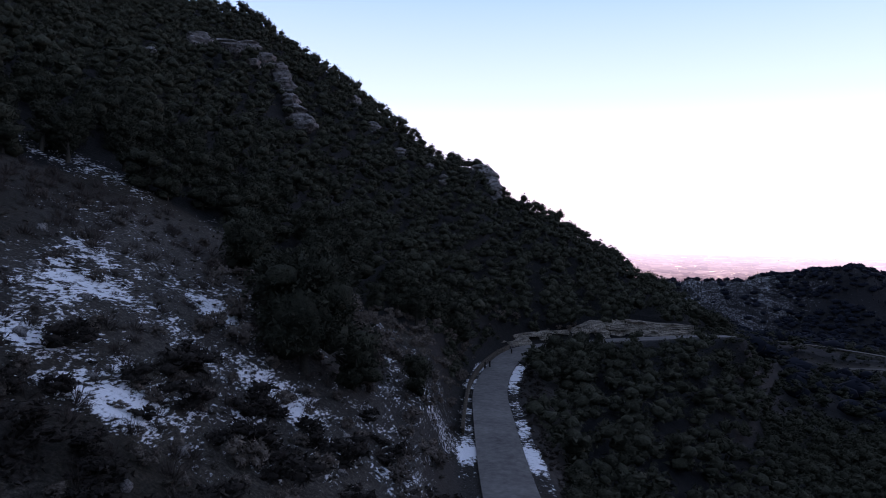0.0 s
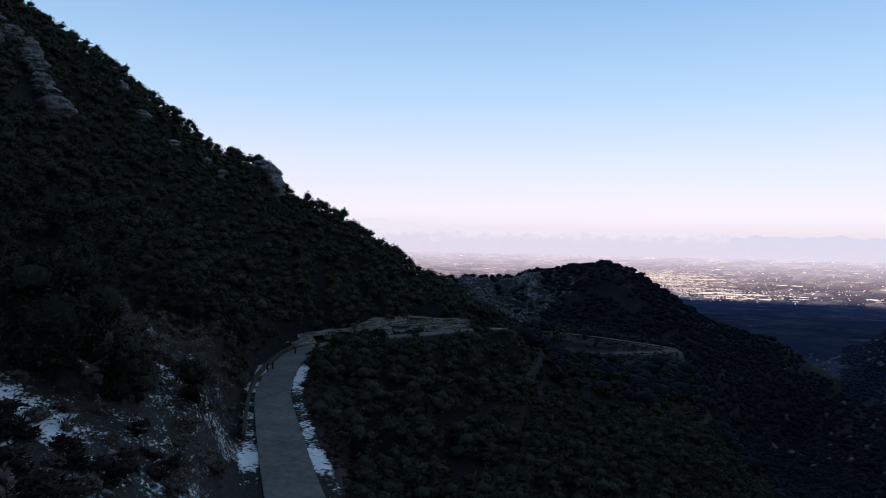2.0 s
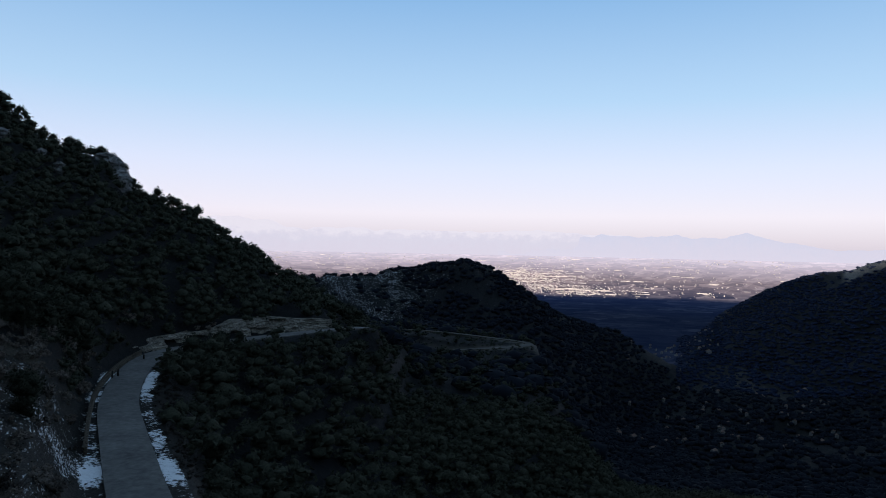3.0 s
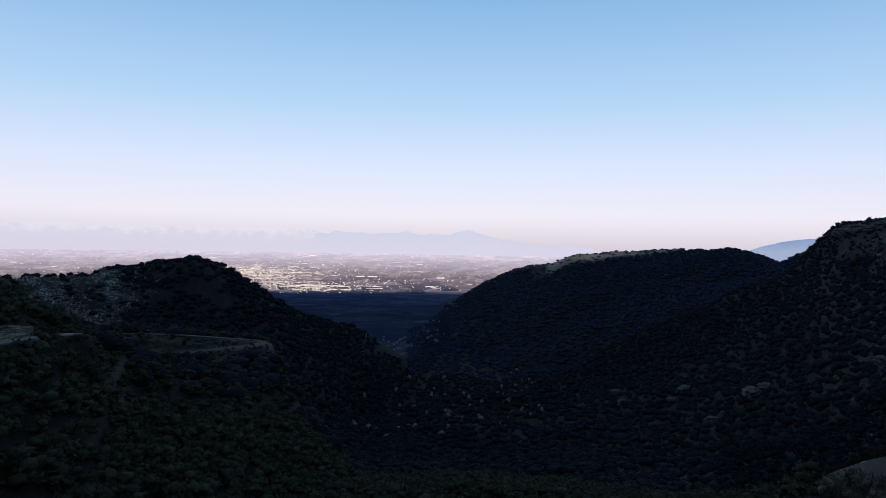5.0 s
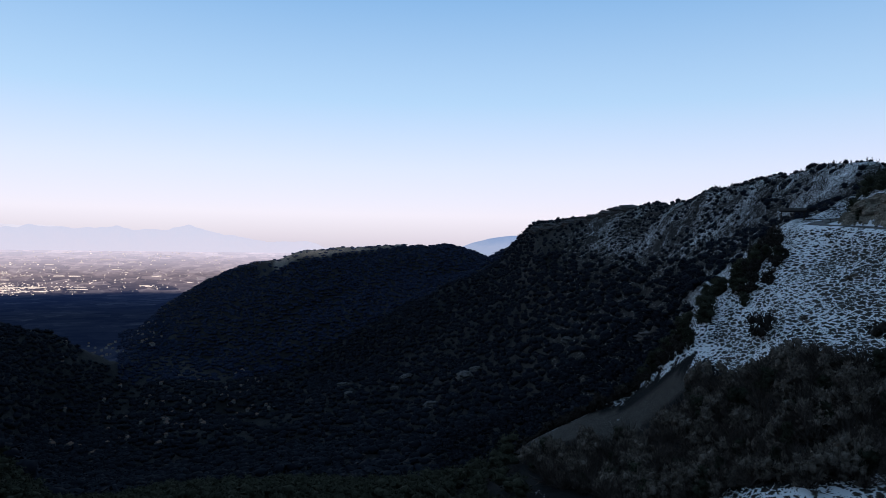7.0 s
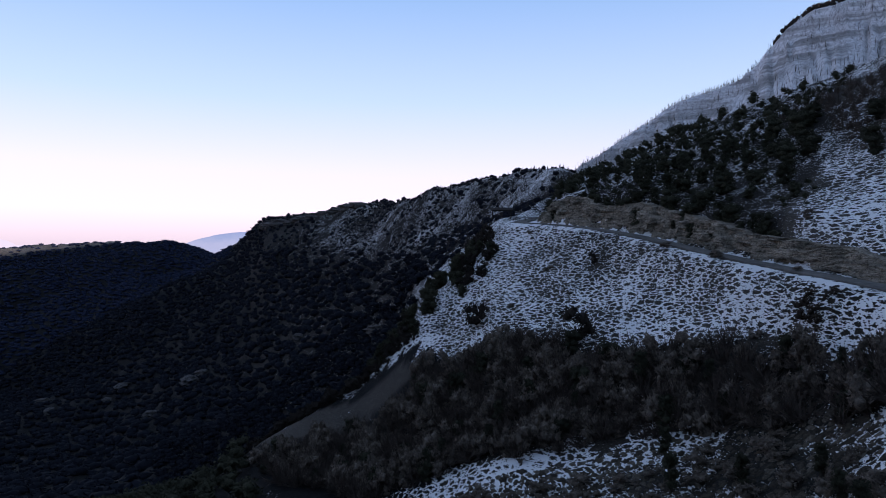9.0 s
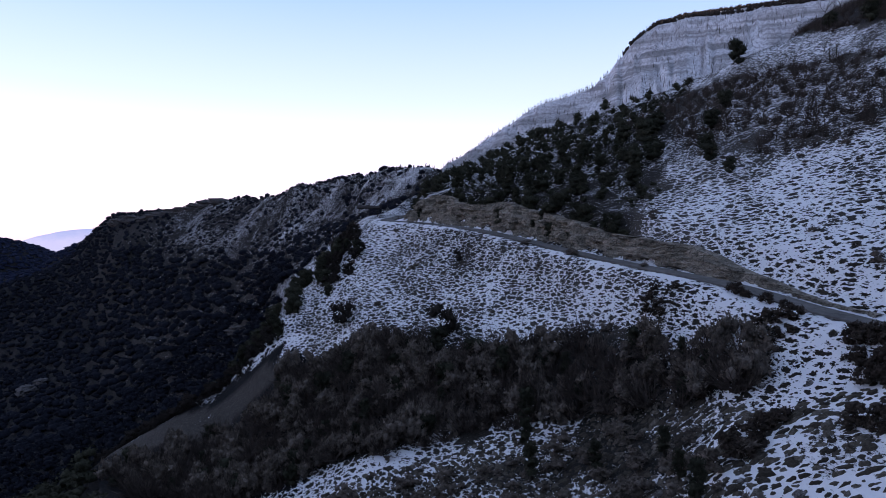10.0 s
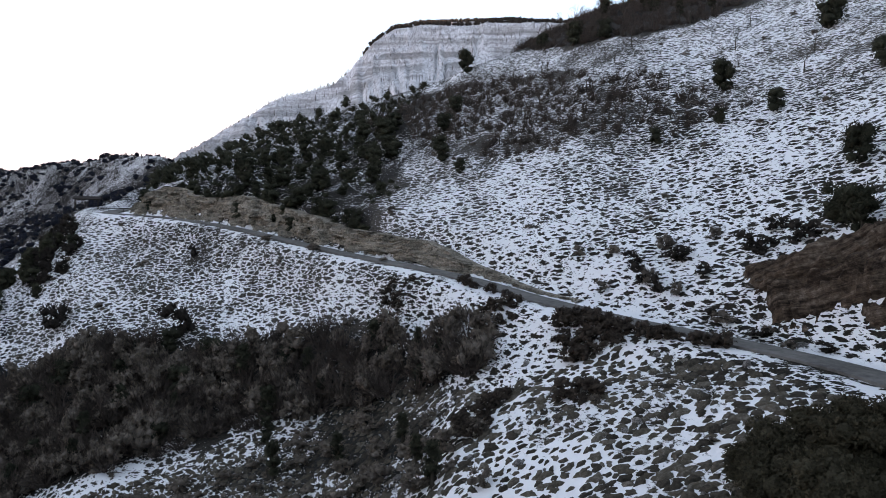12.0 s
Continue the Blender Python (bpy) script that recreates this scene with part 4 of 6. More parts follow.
def clear_of_rocks(p):
    ok = np.ones(len(p), bool)
    for x, y, w in ROCK_SPOTS:
        r = math.hypot(x, y)
        for back in (0.0, 3.5, 7.0):
            cx, cy = x * (1 - back / r), y * (1 - back / r)
            ok &= np.hypot(p[:, 0] - cx, p[:, 1] - cy) > 0.6 * w + 0.8
    return ok


def clear_of_road(p, least):
    near = np.hypot(p[:, 0], p[:, 1]) < 270
    d = np.full(len(p), 99.0)
    d[near] = near_line(p[near, 0], p[near, 1], LINE_MAIN)[0]
    return d > least


OLIVE_LEAF = leaf_material("olive_green_leaves", (0.026, 0.024, 0.016), (0.095, 0.083, 0.056))


def tree_shape(seed, height, width, lobes, leaves, leaf, cone=0.0, low=0.15, mat=None):
    """Meshes of an evergreen tree: trunk with limbs, and crown."""
    rng = np.random.default_rng(seed)
    sway = rng.normal(0, 0.25, 2)
    pieces = [limb([(0, 0, -0.8), (0.1, 0, height * 0.25), (sway[0], sway[1], height * 0.72)], [0.045 * height, 0.035 * height, 0.012 * height], 6)]
    for k in range(5):
        a, h = rng.uniform(0, math.tau), height * rng.uniform(0.22, 0.5)
        pieces.append(limb([(0.05, 0, h), (math.cos(a) * width * 0.2, math.sin(a) * width * 0.2, h + height * 0.12), (math.cos(a) * width * 0.36, math.sin(a) * width * 0.36, h + height * 0.22)], [0.018 * height, 0.012 * height, 0.005 * height], 4))
    v, t = join(pieces)
    cv, ct = crown(rng, height, width, lobes, leaves, leaf, low, cone=cone)
    leafy = tri_mesh("crown", cv, ct, mat or LEAF)
    leafy.shade_smooth()
    return tri_mesh("trunk", v, t, BARK), leafy


OAKS = [tree_shape(100 + k, 6.0, 5.6, 14, 84, 0.31, low=-0.02) for k in range(4)]
OAKS += [tree_shape(110 + k, 7.5, 4.0, 12, 84, 0.29, 0.45, 0.08) for k in range(2)]
OAKS += [tree_shape(120 + k, 6.0, 5.6, 22, 260, 0.24, low=-0.05, mat=OLIVE_LEAF) for k in range(2)]
OAKS.append(tree_shape(130, 6.0, 5.6, 26, 190, 0.23, low=-0.05))
_rng = np.random.default_rng(5)


def evergreen(x, y, size, label, group, shape=None, squash=1.0):
    k = int(_rng.integers(6)) if shape is None else shape
    base = new("evergreen_tree")
    base.matrix_world = Matrix.LocRotScale((x, y, float(land_z(x, y)) + EYE - 0.15), Euler((0, 0, _rng.uniform(0, math.tau))), (size, size, size * squash))
    part("trunk", OAKS[k][0], base)
    part("crown", OAKS[k][1], base)
    return tagged(base, label, "tree", group)


# the wood on the left slope: its near edge as single trees, the rest as one mass
p = jittered(-310, 70, 30, 350, 4.0, 21)
p = p[inside(p[:, 0], p[:, 1], LEFT_WOOD, 2.5)]
p = p[clear_of_road(p, np.where(p[:, 1] < 145, 5.2, 6.5)) & clear_of_rocks(p)]
r = np.hypot(p[:, 0], p[:, 1])
az = np.degrees(np.arctan2(-p[:, 0], p[:, 1]))
seen = (az < 46) & (r < np.interp(az, AZ_WRAP, KNOT_R[:, 5]) + 14)
p, r = p[seen], r[seen]
order = np.argsort(r)
near, ring = order[:52], order[52:120]
for x, y in p[near]:
    evergreen(x, y, _rng.uniform(0.6, 1.0), "dark evergreen oak at the edge of the slope wood", "evergreen wood edge", squash=_rng.uniform(0.8, 1.05))
for x, y, s in ((-20.2, 55.5, 1.7), (-24, 60, 1.15), (-16.5, 58, 1.0), (-30, 66, 1.1), (-22, 66, 1.2), (-13, 68, 0.7)):
    evergreen(x, y, s, "large rounded evergreen oak on the snowy slope", "evergreen wood edge", shape=8 if s > 1.05 else int(s * 10) % 4)
for x, y, s in ((-22, 250, 0.95), (-18, 245, 0.8), (-26, 253, 0.95), (-15.5, 241, 0.7), (-28, 249, 0.8)):
    evergreen(x, y, s, "dark evergreen growing round the skyline crag", "evergreens round the crag")
FAR_TREES = []
for k in range(6):
    _r = np.random.default_rng(300 + k)
    FAR_TREES.append(crown(_r, 1.0, 1.15, 3, 23, 0.11, 0.02, ICO_20, 0.5, 0.3 if k > 3 else 0.0))


def clump(seed):
    """A far tree: one uneven rounded mass with sprays round it, standing on the ground."""
    rng = np.random.default_rng(seed)
    size, centre = np.array((0.42, 0.42, 0.5)) * rng.uniform(0.85, 1.15, 3), np.array((0, 0, 0.38))
    v = ICO_20[0] * size * (0.8 + 0.08 * rng.normal(size=(12, 1))) + centre
    d = directions(rng, 12, -0.2)
    return join([(v, ICO_20[1]), leaf_tris(rng, centre + d * size * rng.uniform(0.7, 0.95, (12, 1)), d, 0.16)])


FARTHEST = [clump(310 + k) for k in range(8)]
MIDDLE_TREES = [crown(np.random.default_rng(320 + k), 1.0, 1.0, 11, 60, 0.07, -0.02, ICO_20, 0.55, 0.2 * (k % 2)) for k in range(5)]
stuff("wood_edge", MIDDLE_TREES, p[ring], np.random.default_rng(24).uniform(3.8, 6.0, (len(ring), 1)) * np.array([[1.0, 0.95]]), LEAF, "rounded dark evergreens along the wood edge", "wood", 25)
rest = np.ones(len(p), bool)
rest[near] = rest[ring] = False
p = p[rest]
size = np.random.default_rng(22).uniform(0.75, 1.2, (len(p), 1)) * np.array([[5.2, 4.7]])
stuff("slope_wood", FAR_TREES, p, size, LEAF, "dense dark evergreen wood covering the steep slope", "wood", 23, 0.3)

# thick scrub and trees below the road
p = jittered(-5, 240, 10, 240, 3.9, 31)
p = p[inside(p[:, 0], p[:, 1], KNOLL, 2.0)]
p = p[clear_of_road(p, np.where(p[:, 1] > 150, 3.8, 5.0))]
r = np.hypot(p[:, 0], p[:, 1])
order = np.argsort(r)
near, ring = order[:70], order[70:190]
for x, y in p[near]:
    evergreen(x, y, _rng.uniform(0.55, 0.9), "low dark evergreen below the road edge", "evergreens below the road", shape=int(_rng.integers(4)), squash=_rng.uniform(0.75, 1.0))
for x, y, s in ((1.5, 124, 0.95), (3, 131, 1.15), (0.2, 133, 0.95), (6, 137, 1.1), (3, 118, 0.9), (5, 127, 1.0), (9, 142, 0.85), (7, 132, 0.9)):
    evergreen(x, y, s, "dark evergreen on the outer side of the bend", "evergreens below the road")
stuff("rounded_scrub", MIDDLE_TREES, p[ring], np.random.default_rng(30).uniform(3.2, 5.2, (len(ring), 1)) * np.array([[1.05, 0.85]]), LEAF, "rounded dark evergreen scrub below the road", "scrub", 29)
rest = np.ones(len(p), bool)
rest[near] = rest[ring] = False
size = np.random.default_rng(32).uniform(0.7, 1.25, (int(rest.sum()), 1)) * np.array([[5.4, 4.6]])
stuff("lower_scrub", FAR_TREES, p[rest], size, LEAF, "thick dark scrub running down towards the valley", "scrub", 33)

p = polar_jittered(-31, -11.5, 130, 430, 5.4, 36)
for back in (0.0, 7.0, 13.0):
    q = p * (1 + back / np.hypot(p[:, 0], p[:, 1])[:, None])
    p = p[near_line(q[:, 0], q[:, 1], LINE_LOW)[0] > 6.0]
p = p[(p[:, 0] > 0) & clear_of_road(p, 5.5) & ~(inside(p[:, 0], p[:, 1], KNOLL) & (p[:, 0] < 36))]
p = p[np.random.default_rng(37).uniform(size=len(p)) < 0.85]
stuff("bend_wood", FAR_TREES, p, np.random.default_rng(38).uniform(0.6, 1.1, (len(p), 1)) * np.array([[6.0, 4.6]]), LEAF, "dark scrub wood round the lower road bends", "wood", 39)

p = jittered(-10, 70, 145, 225, 2.0, 34)
d = near_line(p[:, 0], p[:, 1], LINE_MAIN)[0]
p = p[(d > 3.3) & (d < 9) & ((p[:, 1] < 0.52 * p[:, 0] + 146) | (p[:, 0] > 38))]
stuff("verge_scrub", FAR_TREES, p, np.random.default_rng(35).uniform(1.0, 2.6, (len(p), 1)) * np.array([[1.1, 0.8]]), LEAF, "low dark scrub along the outer road edge", "scrub", 36)
p = polar_jittered(-29, -12, 300, 372, 3.2, 44)
d = near_line(p[:, 0], p[:, 1], LINE_LOW)[0]
p = p[(d > 3.0) & (d < 10)]
stuff("bend_scrub", FAR_TREES, p, np.random.default_rng(45).uniform(1.0, 2.2, (len(p), 1)) * np.array([[1.2, 0.75]]), LEAF, "low dark scrub beside the lower road bends", "scrub", 46)

# woods farther down and across
WOODS = [
    ("valley_slope_wood", -62, -12, 225, 1250, 10.4, (12.5, 6.2), 1.0), ("gully_wood", -84.5, -52, 440, 1270, 8.4, (10.0, 5.6), 1.1), ("gully_near_wood", -84.5, -52, 172, 445, 6.3, (7.4, 5.6), 1.05),
    ("hill_wood", -38.5, -6, 460, 1120, 8.0, (10.5, 5.2), 1.0), ("ridge_wood", -67.5, -38, 1250, 2120, 10.5, (14.0, 5.4), 1.15),
    ("shoulder_wood", -98, -67, 330, 1180, 10.0, (6.5, 5.0), 0.62)]
for k, (name, a0, a1, r0, r1, step, (w, h), dense) in enumerate(WOODS):
    p = polar_jittered(a0, a1, r0, r1, step, 41 + k)
    rng = np.random.default_rng(51 + k)
    az, z = np.degrees(np.arctan2(-p[:, 0], p[:, 1])), land_z(p[:, 0], p[:, 1])
    keep = (rng.uniform(size=len(p)) < dense + 0.9 * fbm(p[:, 0], p[:, 1], 90, 3, 71 + k)) & ((z > FLOOR + 9) | (rng.uniform(size=len(p)) < 0.4))
    if name == "valley_slope_wood":
        d = np.minimum(near_line(p[:, 0], p[:, 1], LINE_LOW)[0], near_line(p[:, 0] * 1.03, p[:, 1] * 1.03, LINE_LOW)[0])
        keep &= (d > 9) & ~inside(p[:, 0], p[:, 1], KNOLL) & ~((az > -24) & (np.hypot(p[:, 0], p[:, 1]) > 600))
    if name.startswith("gully"):
        keep &= (rng.uniform(size=len(p)) < 0.3) | (az > -69 + 4 * fbm(p[:, 0], p[:, 1], 120, 2, 75)) | (z < -14 + 55 * fbm(p[:, 0], p[:, 1], 70, 3, 76))
        keep &= ~inside(p[:, 0], p[:, 1], SCREE, 2) & clear_of_rocks(p) & clear_of_road(p, 9) & ~((az < -80) & (np.hypot(p[:, 0], p[:, 1]) < 200)) & ~((az > -62) & (np.hypot(p[:, 0], p[:, 1]) < 980))
    if name == "shoulder_wood":
        keep &= clear_of_rocks(p) & ((az > -74) | (rng.uniform(size=len(p)) < 0.1))
    if name == "hill_wood":
        keep &= (rng.uniform(size=len(p)) < np.where((az > -20 + 7 * fbm(p[:, 0], p[:, 1], 110, 3, 74)) & (np.hypot(p[:, 0], p[:, 1]) > 560), 0.12, 1.0)) | ((np.hypot(p[:, 0], p[:, 1]) > 810) & (az < -16.5)) | ((np.hypot(p[:, 0], p[:, 1]) > 872) & (rng.uniform(size=len(p)) < 0.5))
    if name == "ridge_wood":
        keep &= (np.hypot(p[:, 0], p[:, 1]) < 1860) | (az > -48) | (rng.uniform(size=len(p)) < 0.2)
    p = p[keep]
    size = rng.uniform(0.7, 1.3, (len(p), 1)) * np.array([[w, h]])
    if name.startswith("gully"):
        size = size * np.where((np.degrees(np.arctan2(-p[:, 0], p[:, 1])) < -70) & (land_z(p[:, 0], p[:, 1]) > -6), 0.5, 1.0)[:, None]
    stuff(name, FAR_TREES if name == "gully_near_wood" else FARTHEST, p, size, RIDGE_HAZE_LEAF if name == "ridge_wood" else FAR_HAZE_LEAF, "dark woods on the far slopes in evening shade", "wood", 81 + k, 0.8)

# ---- scrub, bushes and bare trees ----
SHRUBS = [crown(np.random.default_rng(400 + k), 1.0, 1.3, 9, 36, 0.12, 0.0, ICO_20, 0.85, lobe=0.72) for k in range(4)]


SMALL = [crown(np.random.default_rng(410 + k), 1.0, 1.5, 2, 22, 0.16, 0.0, ICO_20, 0.6) for k in range(4)]


def twig_bush(seed, count=70, spread=0.8, w=0.023):
    rng = np.random.default_rng(seed)
    d = directions(rng, count, 0.15)
    d[:, :2] *= spread
    root = rng.normal(0, 0.08, (count, 3)) * (1, 1, 0)
    tip = root + d * rng.uniform(0.55, 1.0, (count, 1))
    side = np.cross(d, rng.normal(size=(count, 3)))
    side /= np.linalg.norm(side, axis=1)[:, None]
    v = np.stack([root + side * w, root - side * w, tip], 1).reshape(-1, 3)
    fork = root + (tip - root) * rng.uniform(0.4, 0.7, (count, 1))
    tip2 = fork + (d + rng.normal(0, 0.35, (count, 3))) * 0.38
    v2 = np.stack([fork + side * w * 0.7, fork - side * w * 0.7, tip2], 1).reshape(-1, 3)
    return join([(v, np.arange(3 * count).reshape(-1, 3)), (v2, np.arange(3 * count).reshape(-1, 3))])


TWIG_BUSHES = [twig_bush(420 + k) for k in range(3)]


def bare_tree(seed, height):
    """Trunk, and a crown of bare forked branches."""
    rng = np.random.default_rng(seed)
    trunk = limb([(0, 0, -0.5), (0.05, 0, height * 0.2), (0.1, 0.1, height * 0.42)], [0.03 * height, 0.024 * height, 0.017 * height], 5)
    twigs, ends = [], [(np.array((0.1, 0.1, height * 0.42)), np.array((0, 0, 1.0)), height * 0.26, 0.015 * height)]
    for level in range(4):
        grown = []
        for base, way, length, radius in ends:
            for _ in range(3):
                d = way + rng.normal(0, 0.5, 3) + (0, 0, 0.12)
                d /= np.linalg.norm(d)
                end = base + d * length * rng.uniform(0.7, 1.15)
                twigs.append(limb([base, (base + end) / 2 + rng.normal(0, 0.04 * length, 3), end], [radius, radius * 0.75, radius * 0.45], 3))
                grown.append((end, d, length * 0.68, radius * 0.5))
        ends = grown
    return tri_mesh("trunk", *trunk, BARK), tri_mesh("twig_crown", *join(twigs), TWIG)


BARE = [bare_tree(430 + k, 6.0) for k in range(4)]


def leafless(x, y, size, label, group):
    k = int(_rng.integers(len(BARE)))
    base = new("bare_tree")
    base.matrix_world = Matrix.LocRotScale((x, y, float(land_z(x, y)) + EYE - 0.1), Euler((0, 0, _rng.uniform(0, math.tau))), (size, size, size))
    part("trunk", BARE[k][0], base)
    part("twig_crown", BARE[k][1], base)
    return tagged(base, label, "tree", group)


SHRUB_MESH = [tri_mesh("shrub", *b, OLIVE) for b in SHRUBS]
for me in SHRUB_MESH:
    me.shade_smooth()

BROWN_SHRUB = [tri_mesh("shrub", *b, DARK_SCRUB) for b in SHRUBS]
for me in BROWN_SHRUB:
    me.shade_smooth()


def shrub(x, y, w, h, label, group="shrubs on the slope"):
    ob = new("shrub", SHRUB_MESH[int(_rng.integers(4))])
    ob.matrix_world = Matrix.LocRotScale((x, y, float(land_z(x, y)) + EYE - 0.12 * h), Euler((0, 0, _rng.uniform(0, math.tau))), (w, w, h))
    return tagged(ob, label, "shrub", group)


def within(poly, step, seed, jitter=2.0, road=5.0):
    xs, ys = [q[0] for q in poly], [q[1] for q in poly]
    p = jittered(min(xs) - 4, max(xs) + 4, min(ys) - 4, max(ys) + 4, step, seed)
    p = p[inside(p[:, 0], p[:, 1], poly, jitter)]
    return p[clear_of_road(p, road)]


# spur above the rock cutting: dark evergreens with snow between
p = within(SPUR, 5.6, 500, 7.0, 5.6)
p = p[np.argsort(np.hypot(p[:, 0], p[:, 1]))]
stuff("spur_wood", FAR_TREES, p[60:], np.random.default_rng(504).uniform(2.6, 5.4, (len(p[60:]), 1)) * np.array([[0.9, 1.0]]), LEAF, "dark evergreens along the crest of the spur", "wood", 505)
for x, y in p[:60]:
    evergreen(x, y, _rng.uniform(0.45, 0.95), "dark evergreen on the snowy spur above the road", "evergreens on the spur", squash=_rng.uniform(0.8, 1.1))
p = within(SPUR, 3.3, 501, 7.0, 5.4)
stuff("spur_scrub", SMALL, p, np.random.default_rng(502).uniform(0.8, 2.2, (len(p), 1)) * np.array([[1.0, 0.9]]), LEAF, "low dark scrub between evergreens and snow", "scrub", 503)

# thicket across the lower slope
p = within(BRUSH, 2.15, 510, 2.5)
stuff("thicket", SHRUBS, p, (1.2 + 3.0 * np.random.default_rng(511).uniform(size=(len(p), 1)) ** 1.8) * np.array([[0.85, 1.2]]), OLIVE, "dense brown and olive thicket on the snowy slope", "thicket", 512)
p = within(BRUSH, 2.1, 513, 2.5)
stuff("thicket_twigs", TWIG_BUSHES, p, np.random.default_rng(514).uniform(2.6, 5.4, (len(p), 1)) * np.array([[1.0, 1.0]]), TWIG, "bare brown twigs rising out of the thicket", "thicket", 515)
p = within(BRUSH, 6.8, 516)
_rng.shuffle(p)
for x, y in p[:44]:
    evergreen(x, y, _rng.uniform(0.35, 0.8), "small dark evergreen in the brown thicket", "evergreens in the thicket")
p = within(BRUSH_LOW, 3.0, 520, 2.0)
p = p[np.random.default_rng(521).uniform(size=len(p)) < 0.75]
stuff("lower_thicket", SHRUBS, p, np.random.default_rng(522).uniform(1.3, 3.0, (len(p), 1)) * np.array([[1.0, 0.8]]), OLIVE, "scattered dark bushes low on the snowy slope", "thicket", 523)
for x, y, s in ((83, -18, 0.7), (77, -24, 0.55), (70, -29, 0.5), (64, -28, 0.45), (58, -27, 0.6), (91, -19, 0.6)):
    evergreen(x, y, s, "dark evergreen low on the snowy slope", "evergreens in the thicket", shape=4)
BROWN_BRUSH = leaf_material("brown_roadside_brush", (0.03, 0.024, 0.02), (0.11, 0.086, 0.07))
for k, poly in enumerate(([(64.7, -45.3), (61.6, -43), (57, -41.5), (55, -43.4), (54, -45.6), (50.3, -47), (43.7, -48.2), (45, -50.5), (52, -50), (60, -48.2)],
                          [(78.5, -41.9), (76.9, -41), (72.4, -41.3), (69.2, -43.6), (71.7, -44.6)], [(86, -42.7), (76.1, -45), (75, -46.6), (84, -45.5)],
                          [(61.3, -30.6), (58.4, -31), (59.4, -35.2), (62, -37.1), (62.8, -33.8)], [(55.3, -38.6), (51.9, -37.2), (49.1, -38.1), (49.9, -39.9)],
                          [(98, -37.5), (93, -40), (92, -38.8), (97, -36.5)])):
    p = within(poly, 1.05, 530 + k, 0.4, 2.8)
    if not len(p):
        continue
    stuff("roadside_brush", SHRUBS, p, np.random.default_rng(535 + k).uniform(1.0, 1.9, (len(p), 1)) * np.array([[1.0, 0.95]]), BROWN_BRUSH, "brown brush crowding the lower edge of the road", "brush", 540 + k, 0.2)
for x, y, s in ((29, -36, 0.72), (26, -36.5, 0.82), (23.5, -35, 0.9), (27, -33, 0.78), (20.5, -37, 0.9), (25.5, -31, 0.75), (27, -40, 0.55), (22, -31, 0.9), (30, -39.5, 0.45), (31.5, -36, 0.42), (24, -39, 0.7)):
    evergreen(x, y, s, "leafy olive-green evergreen just below the road edge", "evergreens beside the road", shape=6 + int(s * 20) % 2)

for x, y in within([(150, 20), (166, 14), (190, 8), (200, 22), (178, 40), (160, 36)], 5.0, 546, 1.0)[:34]:
    evergreen(x, y, _rng.uniform(0.5, 0.85), "dark evergreen beside the scree", "evergreens beside the scree")

rim_run = stretch_of(LINE_MAIN, _d_right, _d_end, 4)
for k in range(4, int(len(rim_run) * 0.62), 5):
    d = rim_run[k + 1] - rim_run[k - 1]
    side, away = np.array([-d[1], d[0]]) / np.hypot(d[0], d[1]), _rng.uniform(4.6, 6.6)
    evergreen(rim_run[k][0] + side[0] * away, rim_run[k][1] + side[1] * away, _rng.uniform(0.4, 0.75), "dark evergreen leaning over the edge of the rock cutting", "evergreens over the cutting")

for x, y, s in ((176, 6, 0.6), (181, 11, 0.75), (187, 9, 0.55), (192, 15, 0.8), (172, 14, 0.7), (198, 12, 0.6), (168, 20, 0.8), (163, 12, 0.55), (140, -66, 0.7), (131, -63, 0.6), (150, -72, 0.8), (122, -62, 0.55), (160, -80, 0.8)):
    evergreen(x, y, s, "dark evergreen standing in thin snow", "evergreens in thin snow", shape=int(s * 20) % 4)

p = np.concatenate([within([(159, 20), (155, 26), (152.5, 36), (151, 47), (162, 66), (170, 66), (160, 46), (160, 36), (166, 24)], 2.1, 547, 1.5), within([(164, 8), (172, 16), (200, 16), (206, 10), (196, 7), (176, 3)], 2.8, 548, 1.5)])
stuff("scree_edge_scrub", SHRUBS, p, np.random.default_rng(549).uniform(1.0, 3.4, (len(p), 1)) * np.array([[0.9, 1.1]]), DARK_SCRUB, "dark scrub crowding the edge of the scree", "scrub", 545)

# leafless woods on the upper slope
p = within(BROWN, 7.6, 550, 9.0)
for x, y in p[:75]:
    leafless(x, y, _rng.uniform(0.5, 0.95), "leafless brown tree on the snowy upper slope", "leafless trees")
p = within(BROWN, 2.7, 551, 9.0)
stuff("brown_scrub", TWIG_BUSHES, p, np.random.default_rng(552).uniform(1.6, 3.8, (len(p), 1)) * np.array([[0.7, 1.0]]), TWIG, "bare brown scrub standing in snow", "scrub", 553)
p = within(TOP_WOOD, 7.5, 555, 3.0)
for k, (x, y) in enumerate(p[:60]):
    if k % 4 == 0:
        evergreen(x, y, _rng.uniform(0.7, 1.1), "dark evergreen in the high bare wood", "evergreens of the high wood")
    else:
        leafless(x, y, _rng.uniform(0.9, 1.4), "leafless grey-brown tree of the high wood", "leafless trees")
p = within(TOP_WOOD, 3.0, 556, 3.0)
stuff("high_scrub", TWIG_BUSHES, p, np.random.default_rng(557).uniform(2.0, 4.5, (len(p), 1)) * np.array([[0.7, 1.0]]), TWIG, "dense bare undergrowth of the high wood", "scrub", 558)
